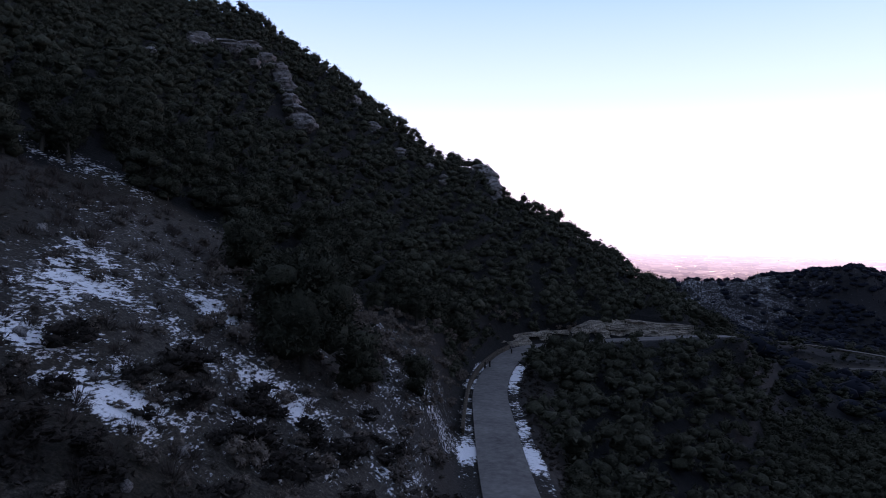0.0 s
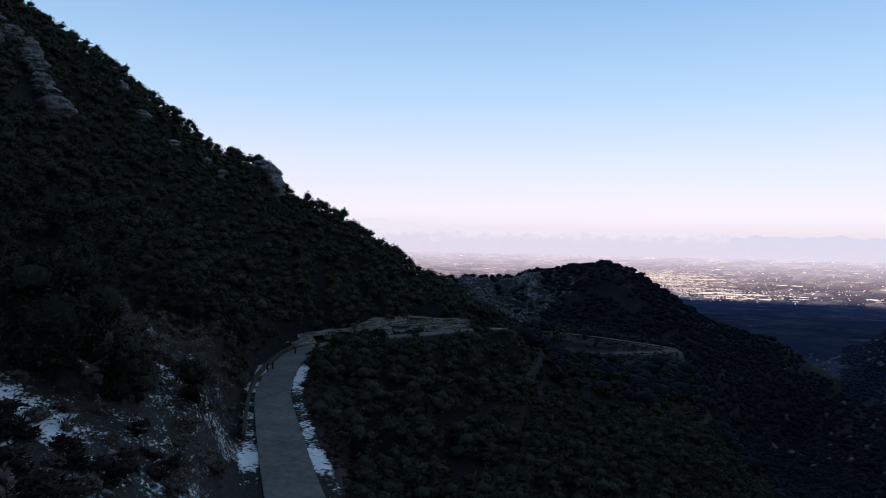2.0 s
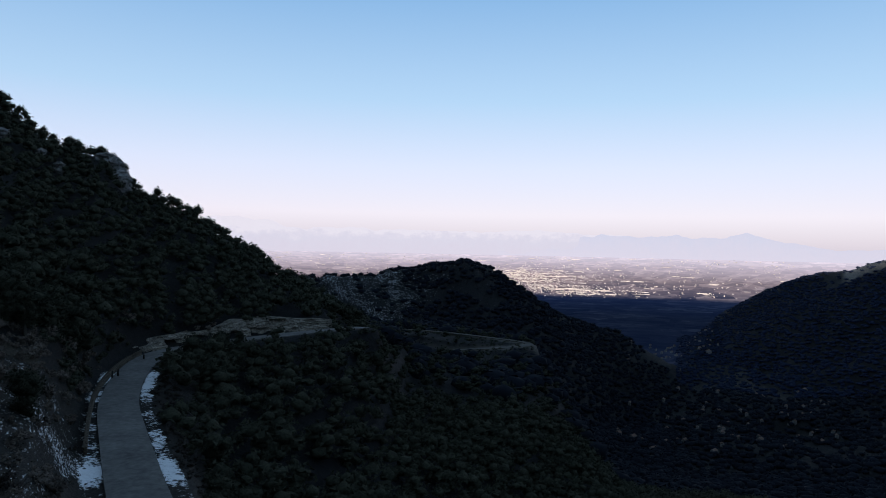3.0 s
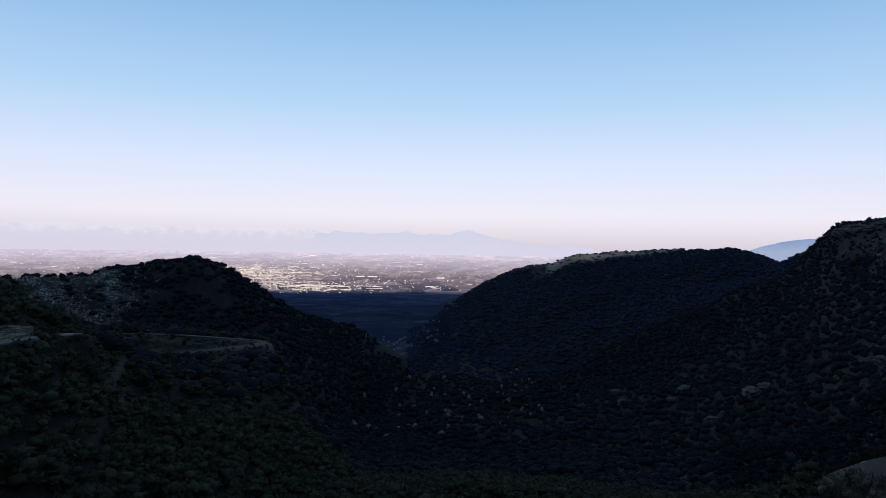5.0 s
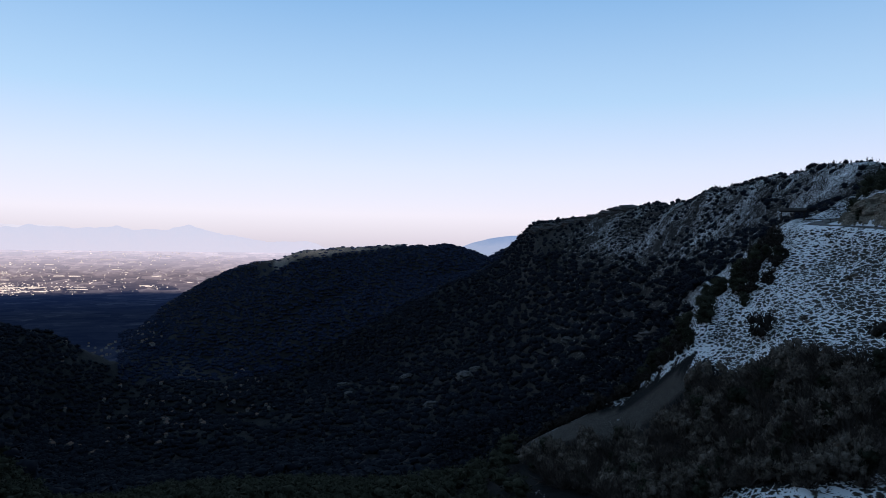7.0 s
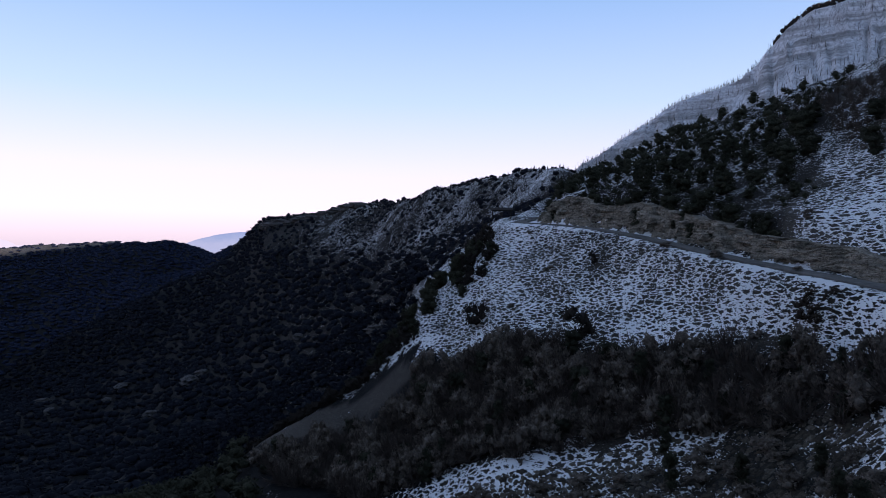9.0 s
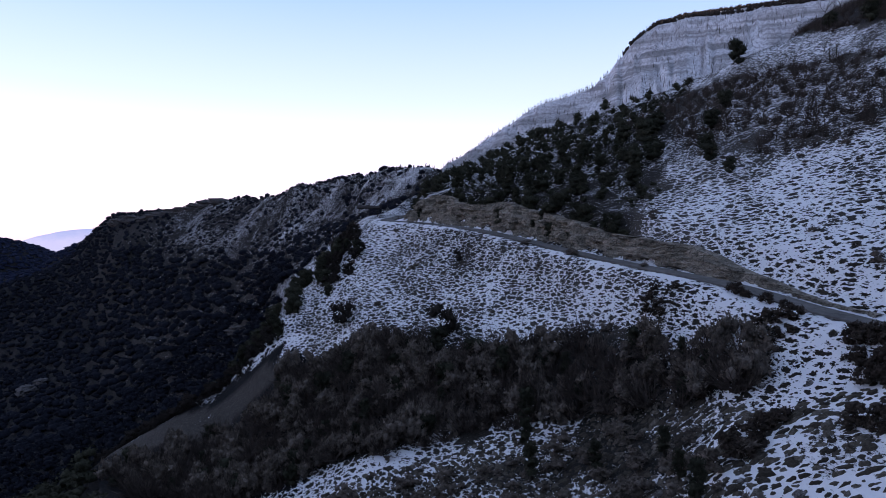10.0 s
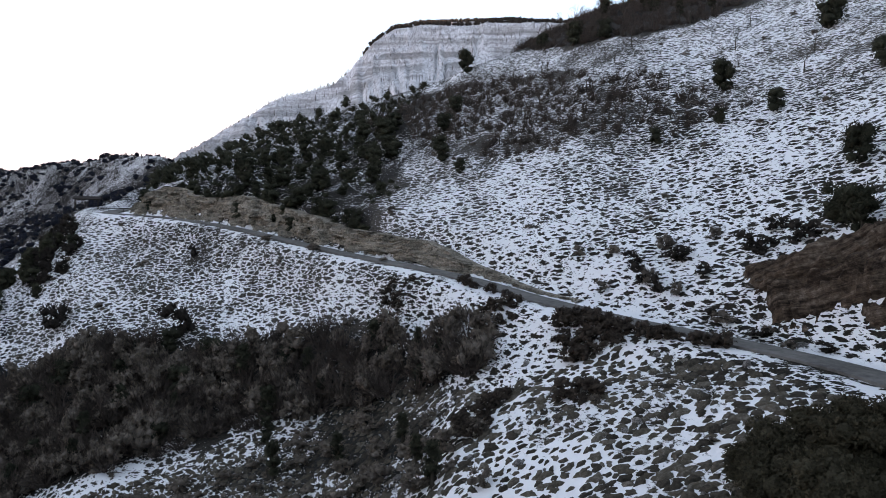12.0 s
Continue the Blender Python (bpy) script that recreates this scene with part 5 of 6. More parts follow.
for x, y, s in ((192, -100, 1.15), (95, -103, 0.95), (78, -96, 0.6), (86, -92, 0.45), (92, -84, 0.5), (93, -129, 1.1), (53, -79, 0.75), (44, -66, 0.75), (48, -68, 0.65), (68, -107, 0.8), (40, -67, 0.7), (56, -82, 0.5)):
    evergreen(x, y, s, "single dark evergreen in the snow field", "single evergreens", shape=int(s * 20) % 4, squash=1.1)
for x, y, s in ((153, -103, 0.85), (118, -136, 0.8), (143, -122, 1.1), (128, -118, 0.6), (165, -108, 0.6), (108, -120, 0.9), (100, -112, 0.5), (122, -128, 0.7), (84, -110, 0.8), (74, -100, 0.6), (135, -110, 0.7), (88, -118, 0.9)):
    leafless(x, y, s, "lone leafless tree in the snow field", "leafless trees")
for x, y, w, h in ((52, -56.5, 2.0, 1.6), (59, -57, 1.3, 2.0), (69, -55, 1.8, 1.5), (63.5, -57, 1.5, 2.4), (66, -62, 2.0, 2.4), (62, -66, 1.2, 1.6), (116, -46, 1.6, 1.6), (149, -16, 1.6, 3.0), (155, -7, 2.0, 1.6),
                   (134, -27.5, 2.2, 1.2), (121, -33, 2.2, 1.6), (106, -39.5, 2.2, 1.0), (59, -32, 2.2, 1.6), (62, -30, 1.8, 1.4), (51, -28, 1.6, 2.2), (101, -33, 1.8, 1.8), (47, -57, 1.2, 0.8), (43.5, -55.5, 1.5, 1.0), (126, -11, 4.8, 6.4), (146, 8, 4.6, 6.0), (72, -59, 1.6, 1.4), (76, -57, 1.8, 1.5)):
    ob = shrub(x, y, w, h, "dark rounded bush standing in snow")
    if h > 2.5:
        ob.data = BROWN_SHRUB[int(w * 10) % 4]

# thin leafless woods on the snowy foothill and the far shoulder
FAR_BARE = [twig_bush(440 + k, 9, 0.3, 0.045) for k in range(4)]
for name, (a0, a1, r0, r1), step, high, label in (("hill_bare_wood", (-23.5, -4, 650, 920), 6.0, 4.6, "leafless wood with thin snow on the foothill"), ("shoulder_bare_wood", (-97, -71, 240, 820), 4.4, 3.2, "leafless wood with thin snow on the far shoulder")):
    p = polar_jittered(a0, a1, r0, r1, step, 562)
    rng = np.random.default_rng(563)
    p = p[clear_of_road(p, 6.0) & (rng.uniform(size=len(p)) < 0.75 + 0.9 * fbm(p[:, 0], p[:, 1], 45, 2, 564)) & ~inside(p[:, 0], p[:, 1], SPUR)]
    stuff(name, FAR_BARE, p, rng.uniform(0.6, 1.2, (len(p), 1)) * np.array([[0.8 * high, high]]), DIM_TWIG, label, "wood", 565, 0.2)

p = polar_jittered(-97, -70, 225, 820, 5.6, 566)
rng = np.random.default_rng(567)
p = p[clear_of_road(p, 6.0) & (land_z(p[:, 0], p[:, 1]) > -25) & (rng.uniform(size=len(p)) < 0.5 + 0.9 * fbm(p[:, 0], p[:, 1], 40, 2, 568)) & ~inside(p[:, 0], p[:, 1], SPUR)]
stuff("shoulder_scrub", FARTHEST, p, rng.uniform(1.6, 4.2, (len(p), 1)) * np.array([[1.3, 0.75]]), FAR_HAZE_LEAF, "low dark scrub in thin snow on the far shoulder", "scrub", 569, 0.2)

for x, y, w, h in ((65, -57, 2.0, 2.6), (61.5, -57, 1.6, 2.2), (54.5, -56.3, 2.0, 1.5), (47.5, -56.3, 1.8, 1.2), (41, -57, 1.6, 1.0), (58, -60, 1.8, 1.6), (53, -64, 2.4, 2.2), (63, -61, 2.2, 2.2), (57, -65, 2.0, 2.4), (50, -66, 2.6, 2.6), (68, -58.5, 2.0, 1.8), (55, -68, 2.2, 1.8)):
    ob = shrub(x, y, w, h, "dark brown winter bush beside the snowy road", "brown bushes by the road")
    ob.data = BROWN_SHRUB[int(w * 10) % 4]
for x, y, w in ((50, -59.5, 0.7), (46, -60, 0.5), (41.5, -60.5, 0.8), (38, -62, 0.6), (48, -61.5, 0.55), (44, -63, 0.6), (35, -64, 0.8), (33, -61, 0.6), (40, -65, 0.5), (30, -66, 0.7)):
    shrub(x, y, w, w * 0.8, "small dry bush rooted in the rock bank", "bushes on the rock bank").location.z += 0.5
for x, y, k in ((43.5, -65.5, 0.62), (39.5, -66.5, 0.8), (46.5, -67.5, 0.6)):
    evergreen(x, y, k, "dark evergreen leaning over the rusty rock bank", "evergreens over the bank")

# bushes scattered over the snow fields
p = polar_jittered(-148, -84, 45, 190, 6.5, 560)
p = p[clear_of_road(p, 4.6) & ~inside(p[:, 0], p[:, 1], BRUSH) & ~inside(p[:, 0], p[:, 1], SPUR)]
_rng.shuffle(p)
for x, y in p[:150]:
    s = _rng.uniform(0.4, 1.3)
    shrub(x, y, s, s * _rng.uniform(0.5, 1.0), "low dark bush in patchy snow", "small bushes in the snow")


TUFTED = tuft_material("dead_grass_tufts", [(0.1, (0.026, 0.024, 0.02)), (0.45, (0.06, 0.052, 0.042)), (0.75, (0.105, 0.092, 0.072)), (1.0, (0.19, 0.172, 0.15))])


def cushions(name, lo, hi, wide, deep, sides, label, seed):
    """Low domes of dead grass and heather that crowd one another, with snow lying in the gaps between them."""
    rng = np.random.default_rng(seed)
    turn = radians(28)  # the contours run this way
    along, down = np.array((math.cos(turn), math.sin(turn))), np.array((math.sin(turn), -math.cos(turn)))
    nu, nv = int(2 * hi / wide), int(2 * hi / deep)
    gu, gv = np.meshgrid(np.arange(nu) - nu / 2, np.arange(nv) - nv / 2, indexing="ij")
    u, v = (gu + rng.uniform(-0.46, 0.46, gu.shape)), (gv + 0.5 * (np.arange(nu)[:, None] % 2) + rng.uniform(-0.46, 0.46, gu.shape))
    ang = np.arange(sides) / sides * math.tau
    ray = np.stack([np.cos(ang), np.sin(ang)], -1)
    reach = np.full((*u.shape, sides), 0.95)
    for i in (-2, -1, 0, 1, 2):
        for j in (-2, -1, 0, 1, 2):
            if i or j:
                du, dv = np.roll(u, (-i, -j), (0, 1)) - u, np.roll(v, (-i, -j), (0, 1)) - v
                dot = du[..., None] * ray[:, 0] + dv[..., None] * ray[:, 1]
                half = ((du**2 + dv**2) / 2)[..., None]
                reach = np.minimum(reach, np.where(dot > 1e-3, half / np.maximum(dot, 1e-3), 9.0))
    centre = u[..., None] * wide * along + v[..., None] * deep * down
    x, y = centre[..., 0].ravel(), centre[..., 1].ravel()
    r, az = np.hypot(x, y), np.degrees(np.arctan2(-x, y))
    keep = (r > lo) & (r < hi) & (az > -152) & (az < -77.5)
    x, y, r, az, reach = x[keep], y[keep], r[keep], az[keep], reach.reshape(-1, sides)[keep]
    snowy = 0.28 + 0.6 * fbm(x, y, 26, 3, 87) + 0.5 * fbm(x, y, 7, 2, 88) + 0.2 * ramp(r, 112, 150) * ramp(-az, 103, 108) - 0.12 * band(az, -112, -84, 4) * band(r, 100, 170, 8)
    snowy = snowy - 0.18 * inside(x, y, SPUR, 4) - 0.1 * inside(x, y, BROWN, 4)
    d, _, side = near_line(x, y, LINE_MAIN)
    snowy = np.maximum(snowy, 0.95 - ramp(d, 3.8, 6.2) * 0.95)
    grow = np.sqrt(np.clip(1 - snowy, 0.03, 0.95)) * np.exp(0.28 * rng.normal(size=len(x)))
    ok = (side < 0) & ((d > 13) | ((r < 72) & (d > 6))) & (grow > 0.3) & ~inside(x, y, SCREE) & ~inside(x, y, BANK) & (rng.uniform(size=len(x)) < 0.95)
    x, y, reach, grow = x[ok], y[ok], reach[ok], np.minimum(grow[ok], 1.15)
    n = len(x)
    reach = np.minimum(reach, 0.9) * grow[:, None] * rng.uniform(0.52, 1.28, (n, sides))
    high = rng.uniform(0.1, 0.3, n) * grow
    rings = []
    for share, up in ((1.0, -0.05), (0.72, 0.8)):
        e, f = reach * share * ray[:, 0] * wide, reach * share * ray[:, 1] * deep
        qx, qy = x[:, None] + e * along[0] + f * down[0], y[:, None] + e * along[1] + f * down[1]
        lift = -0.06 if up < 0 else up * high[:, None] * rng.uniform(0.6, 1.3, (n, sides))
        rings.append(np.stack([qx, qy, land_z(qx, qy) + EYE + lift], -1))
    top = np.stack([x, y, land_z(x, y) + EYE + high], -1)[:, None]
    verts = np.concatenate([rings[0], rings[1], top], 1)
    k = np.arange(sides)
    k1 = (k + 1) % sides
    tri = np.concatenate([np.stack([k, k1, k1 + sides], 1), np.stack([k, k1 + sides, k + sides], 1), np.stack([k + sides, k1 + sides, np.full(sides, 2 * sides)], 1)])
    tris = (tri[None] + ((2 * sides + 1) * np.arange(n))[:, None, None]).reshape(-1, 3)
    me = tri_mesh(name, verts.reshape(-1, 3), tris[:, ::-1], TUFTED)
    me.shade_smooth()
    return tagged(new(name, me), label, "grass", kind="stuff")


cushions("grass_cushions", 38, 98, 1.15, 0.74, 12, "dead grass and heather cushions with snow lying between them", 571)

# scrub and bushes on the left slope
p = polar_jittered(6, 48, 26, 78, 3.6, 600)
p = p[clear_of_road(p, 5.0)]
rng = np.random.default_rng(601)
az = np.degrees(np.arctan2(-p[:, 0], p[:, 1]))
p = p[rng.uniform(size=len(p)) < np.where((az < 30) | (np.hypot(p[:, 0], p[:, 1]) < 42), 0.9, 0.5)]
az = np.degrees(np.arctan2(-p[:, 0], p[:, 1]))
for (x, y), a in zip(p, az):
    s = _rng.uniform(0.5, 1.3) * (1.45 if a < 28 else 0.9)
    shrub(x, y, s, s * _rng.uniform(0.7, 1.3), "dark winter shrub on the stony slope", "shrubs on the stony slope")
p = polar_jittered(7, 47, 24, 60, 2.6, 602)
rng = np.random.default_rng(603)
p = p[clear_of_road(p, 4.8) & (rng.uniform(size=len(p)) < np.interp(np.hypot(p[:, 0], p[:, 1]), [30, 46, 60], [0.8, 0.5, 0.22]) + 1.3 * fbm(p[:, 0], p[:, 1], 12, 2, 604))]
stuff("dark_brambles", SHRUBS, p, rng.uniform(1.2, 3.2, (len(p), 1)) * np.array([[1.0, 0.7]]), DARK_SCRUB, "dark tangled brambles low on the stony slope", "brambles", 611, 0.2)
p = polar_jittered(5, 48, 26, 80, 1.45, 605)
p = p[clear_of_road(p, 4.2)]
rng = np.random.default_rng(606)
p = p[rng.uniform(size=len(p)) < 0.55 + 1.3 * fbm(p[:, 0], p[:, 1], 14, 2, 98)]
stuff("slope_scrub", TWIG_BUSHES, p, rng.uniform(0.6, 1.7, (len(p), 1)) * np.array([[0.9, 1.0]]), TWIG, "bare dark scrub on the stony slope", "scrub", 607)
p = polar_jittered(4, 48, 25, 80, 1.3, 608)
p = p[clear_of_road(p, 3.6)]
rng = np.random.default_rng(609)
p = p[rng.uniform(size=len(p)) < 0.5]
stuff("slope_grass", SMALL, p, rng.uniform(0.25, 0.7, (len(p), 1)) * np.array([[1.0, 0.55]]), GRASS, "dry grass and low cushions between snow patches", "grass", 610, 0.06)

p = np.concatenate([within([(-11.5, 76), (-23, 68), (-30, 76), (-20, 98), (-15, 126), (-12.5, 126)], 1.9, 612, 1.0, 4.6), within([(-12, 128), (-13, 146), (6, 164), (30, 180), (32, 174), (8, 156), (-6, 146)], 2.2, 613, 1.0, 6.2)])
stuff("bank_scrub", SHRUBS, p, np.random.default_rng(614).uniform(0.6, 1.9, (len(p), 1)) * np.array([[1.0, 1.0]]), OLIVE, "dry scrub on the bank above the road wall", "scrub", 615)

p = within([(-26, 96), (-12.5, 98), (-12.5, 120), (-9, 146), (-2, 154), (-6, 162), (-26, 150)], 1.8, 616, 1.0, 4.7)
stuff("cutting_scrub", FAR_TREES, p, np.random.default_rng(617).uniform(1.2, 3.0, (len(p), 1)) * np.array([[1.0, 1.0]]), LEAF, "dark evergreen scrub on the steep cutting above the road", "scrub", 618)

p = jittered(-14, 18, 24, 142, 1.0, 630)
d, _, side = near_line(p[:, 0], p[:, 1], LINE_MAIN)
rng = np.random.default_rng(631)
p = p[(d > 4.0) & (d < 7.5) & (side < 0) & (rng.uniform(size=len(p)) < 0.7)]
stuff("verge_grass", SMALL, p, rng.uniform(0.4, 1.3, (len(p), 1)) * np.array([[1.0, 0.7]]), DARK_SCRUB, "dark rough grass and brambles along the verge", "grass", 632, 0.08)

# loose stones
STONE = [tri_mesh("boulder", ICO_80[0] * (1 + 0.2 * np.random.default_rng(620 + k).normal(size=(42, 1))) * (1, 0.8, 0.65), ICO_80[1], ROCK_PALE) for k in range(3)]
p = np.concatenate([polar_jittered(5, 44, 28, 66, 5.2, 621), polar_jittered(-148, -112, 45, 80, 5.0, 622)])
p = p[clear_of_road(p, 3.4)]
_rng.shuffle(p)
for x, y in p[:110]:
    s = _rng.uniform(0.12, 0.5)
    ob = new("boulder", STONE[int(_rng.integers(3))])
    ob.matrix_world = Matrix.LocRotScale((x, y, float(land_z(x, y)) + EYE + 0.1 * s), Euler((_rng.uniform(0, 3), 0.3, _rng.uniform(0, 6))), (s, s, s))
    tagged(ob, "pale grey loose boulder on the slope", "rock", "loose boulders")

# ---- beside the road ----


def low_wall():
    """Masonry wall with coping stones along the inner edge of the road."""
    run = glide([(-9.6, 77, -21), (-10.9, 90, -21), (-11.9, 104, -21), (-11.8, 118, -21), (-10.6, 131, -21), (-8.6, 141, -21)], 1.2)
    base = new("low_wall")
    body, stones = bmesh.new(), []
    rows = []
    for k, q in enumerate(run):
        d = run[min(k + 1, len(run) - 1)] - run[max(k - 1, 0)]
        side = np.array([-d[1], d[0]]) / np.hypot(d[0], d[1])
        rows.append([body.verts.new((q[0] + side[0] * o, q[1] + side[1] * o, q[2] + EYE + h)) for o, h in ((-0.2, -0.6), (-0.15, 0.6), (0.15, 0.6), (0.2, -0.6))])
        stones.append((q, math.degrees(math.atan2(d[1], d[0]))))
    for a, b in zip(rows, rows[1:]):
        for k in range(4):
            body.faces.new((a[k], a[(k + 1) % 4], b[(k + 1) % 4], b[k]))
    body.faces.new(rows[0])
    body.faces.new(rows[-1])
    part("wall_body", bm_mesh("wall_body", body, WALL_STONE), base)
    bm = bmesh.new()
    bmesh.ops.create_cube(bm, size=1.0, matrix=Matrix.Diagonal((1.17, 0.42, 0.14, 1)))
    bmesh.ops.bevel(bm, geom=bm.edges[:], offset=0.03, segments=1, affect="EDGES")
    me = bm_mesh("coping_stone", bm, WALL_STONE)
    for q, turn in stones:
        ob = part("coping_stone", me, base)
        ob.matrix_world = pose(q[0], q[1], q[2] + EYE + 0.66 + _rng.uniform(-0.015, 0.015), 0, 0, turn + _rng.uniform(-1.5, 1.5))
    return tagged(base, "low ochre masonry wall with coping beside the road", "wall")


WALL_STONE = rock_material("ochre_wall_stone", (0.1, 0.08, 0.06), (0.22, 0.18, 0.135), 1.2)
low_wall()


def marker_post(x, y, pale):
    base = new("marker_post")
    base.matrix_world = pose(x, y, -21.0 + EYE + 0.05)
    v, t = limb([(0, 0, -0.3), (0, 0, 0.5), (0.02, 0, 0.9)], [0.15, 0.14, 0.12], 8)
    part("post", tri_mesh("post", v, t, DARK_WOOD), base)
    v, t = limb([(0.02, 0, 0.86), (0.02, 0, 1.05), (0.02, 0, 1.1)], [0.14, 0.14, 0.06], 8)
    part("cap", tri_mesh("cap", v, t, ROCK_PALE if pale else DARK_WOOD), base)
    return tagged(base, "stout dark marker post with a pale cap" if pale else "stout dark marker post at the road edge", "post", "posts by the road")


DARK_WOOD = simple_material("dark_weathered_wood", (0.012, 0.01, 0.009), (0.035, 0.028, 0.024), 6.0)
marker_post(-11.1, 117.5, False)
marker_post(-10.4, 118.6, False)
marker_post(-7.7, 134.5, True)


def box_mesh(name, w, d, h, mat, soft=0.02):
    bm = bmesh.new()
    bmesh.ops.create_cube(bm, size=1.0, matrix=Matrix.Diagonal((w, d, h, 1)))
    bmesh.ops.bevel(bm, geom=bm.edges[:], offset=soft, segments=1, affect="EDGES")
    return bm_mesh(name, bm, mat)


def shelter(x, y, turn):
    """Open timber shelter: four posts, two beams, a pitched roof."""
    base = new("roadside_shelter")
    base.matrix_world = pose(x, y, float(land_z(x, y)) + EYE, 0, 0, turn)
    post, beam, slope = box_mesh("post", 0.18, 0.18, 2.7, DARK_WOOD), box_mesh("beam", 6.0, 0.16, 0.2, DARK_WOOD), box_mesh("roof_slope", 6.6, 2.1, 0.12, DARK_WOOD)
    for px in (-2.7, 2.7):
        for py in (-1.3, 1.3):
            part("post", post, base).location = (px, py, 1.05)
    for sy in (-1, 1):
        part("beam", beam, base).location = (0, 1.3 * sy, 2.42)
        roof = part("roof_slope", slope, base)
        roof.location, roof.rotation_euler = (0, 0.92 * sy, 2.82), (radians(-22 * sy), 0, 0)
    return tagged(base, "open dark timber shelter beside the far road", "shelter")


def guard_rail(start, end):
    base = new("guard_rail")
    (ax, ay), (bx, by) = start, end
    turn, run = math.degrees(math.atan2(by - ay, bx - ax)), math.hypot(bx - ax, by - ay)
    height = max(float(land_z(ax, ay)), float(land_z(bx, by))) + EYE
    base.matrix_world = pose(ax, ay, height, 0, 0, turn)
    post = box_mesh("rail_post", 0.12, 0.12, 1.5, DARK_WOOD)
    for k in range(5):
        part("rail_post", post, base).location = (run * k / 4, 0, 0.1)
    part("rail_beam", box_mesh("rail_beam", run + 0.4, 0.08, 0.26, DARK_WOOD), base).location = (run / 2, 0, 0.72)
    return tagged(base, "dark guard rail on posts at the road edge", "guard rail")


shelter(208, 4.0, 88)
guard_rail((202, 0.6), (198.5, -6.4))
leafless(214.5, 15, 0.75, "leafless tree beside the far road", "leafless trees")

for x, y, turn, tilt, length in ((-2.2, 103, 62, 8, 6.5), (-1.5, 100, 70, 10, 5.0), (-2.6, 107, 40, 6, 3.5)):
    v, t = limb([(0, 0, 0), (length * 0.5, 0.15, 0.1), (length, -0.1, 0.02)], [0.11, 0.09, 0.04], 6)
    ob = new("fallen_branch", tri_mesh("fallen_branch", v, t, BARK))
    ob.matrix_world = pose(x, y, float(land_z(x, y)) + EYE + 0.12, 0, tilt, -turn)
    tagged(ob, "bare fallen branch lying on the verge", "branch", "fallen branches")


# ---- snowy mountain ----
def mountain_material():
    m, n, l, p = material("snowy_banded_mountain")
    co = n.new("ShaderNodeTexCoord").outputs["Object"]
    tall = n.new("ShaderNodeMapping")
    tall.inputs["Scale"].default_value = (0.4, 0.4, 0.05)
    l.new(co, tall.inputs["Vector"])
    hatch = tex_noise(n, l, 1.0, 5, 0.75, tall.outputs[0])
    flat = n.new("ShaderNodeMapping")
    flat.inputs["Scale"].default_value = (0.005, 0.005, 0.13)
    flat.inputs["Rotation"].default_value = (radians(5), radians(-9), 0)
    l.new(co, flat.inputs["Vector"])
    layers = tex_noise(n, l, 1.0, 6, 0.65, flat.outputs[0])
    rock = color_ramp(n, l, layers, [(0.3, (0.13, 0.125, 0.125)), (0.5, (0.26, 0.25, 0.245)), (0.7, (0.42, 0.405, 0.4))])
    snow = color_ramp(n, l, hatch, [(0.3, (0.17, 0.165, 0.165)), (0.42, (0.5, 0.5, 0.52)), (0.56, (0.84, 0.85, 0.88))])
    ledge = color_ramp(n, l, layers, [(0.42, (0.1, 0.1, 0.1)), (0.56, (1, 1, 1))])
    f = calc(n, l, "MULTIPLY", calc(n, l, "MULTIPLY", attribute(n, "cliff"), 0.8), calc(n, l, "SUBTRACT", 1.0, ledge))
    l.new(mix_rgb(n, l, f, snow, rock), p.inputs["Base Color"])
    p.inputs["Roughness"].default_value = 0.9
    bump(n, l, p, calc(n, l, "ADD", hatch, layers), 0.7, 4.0)
    return m


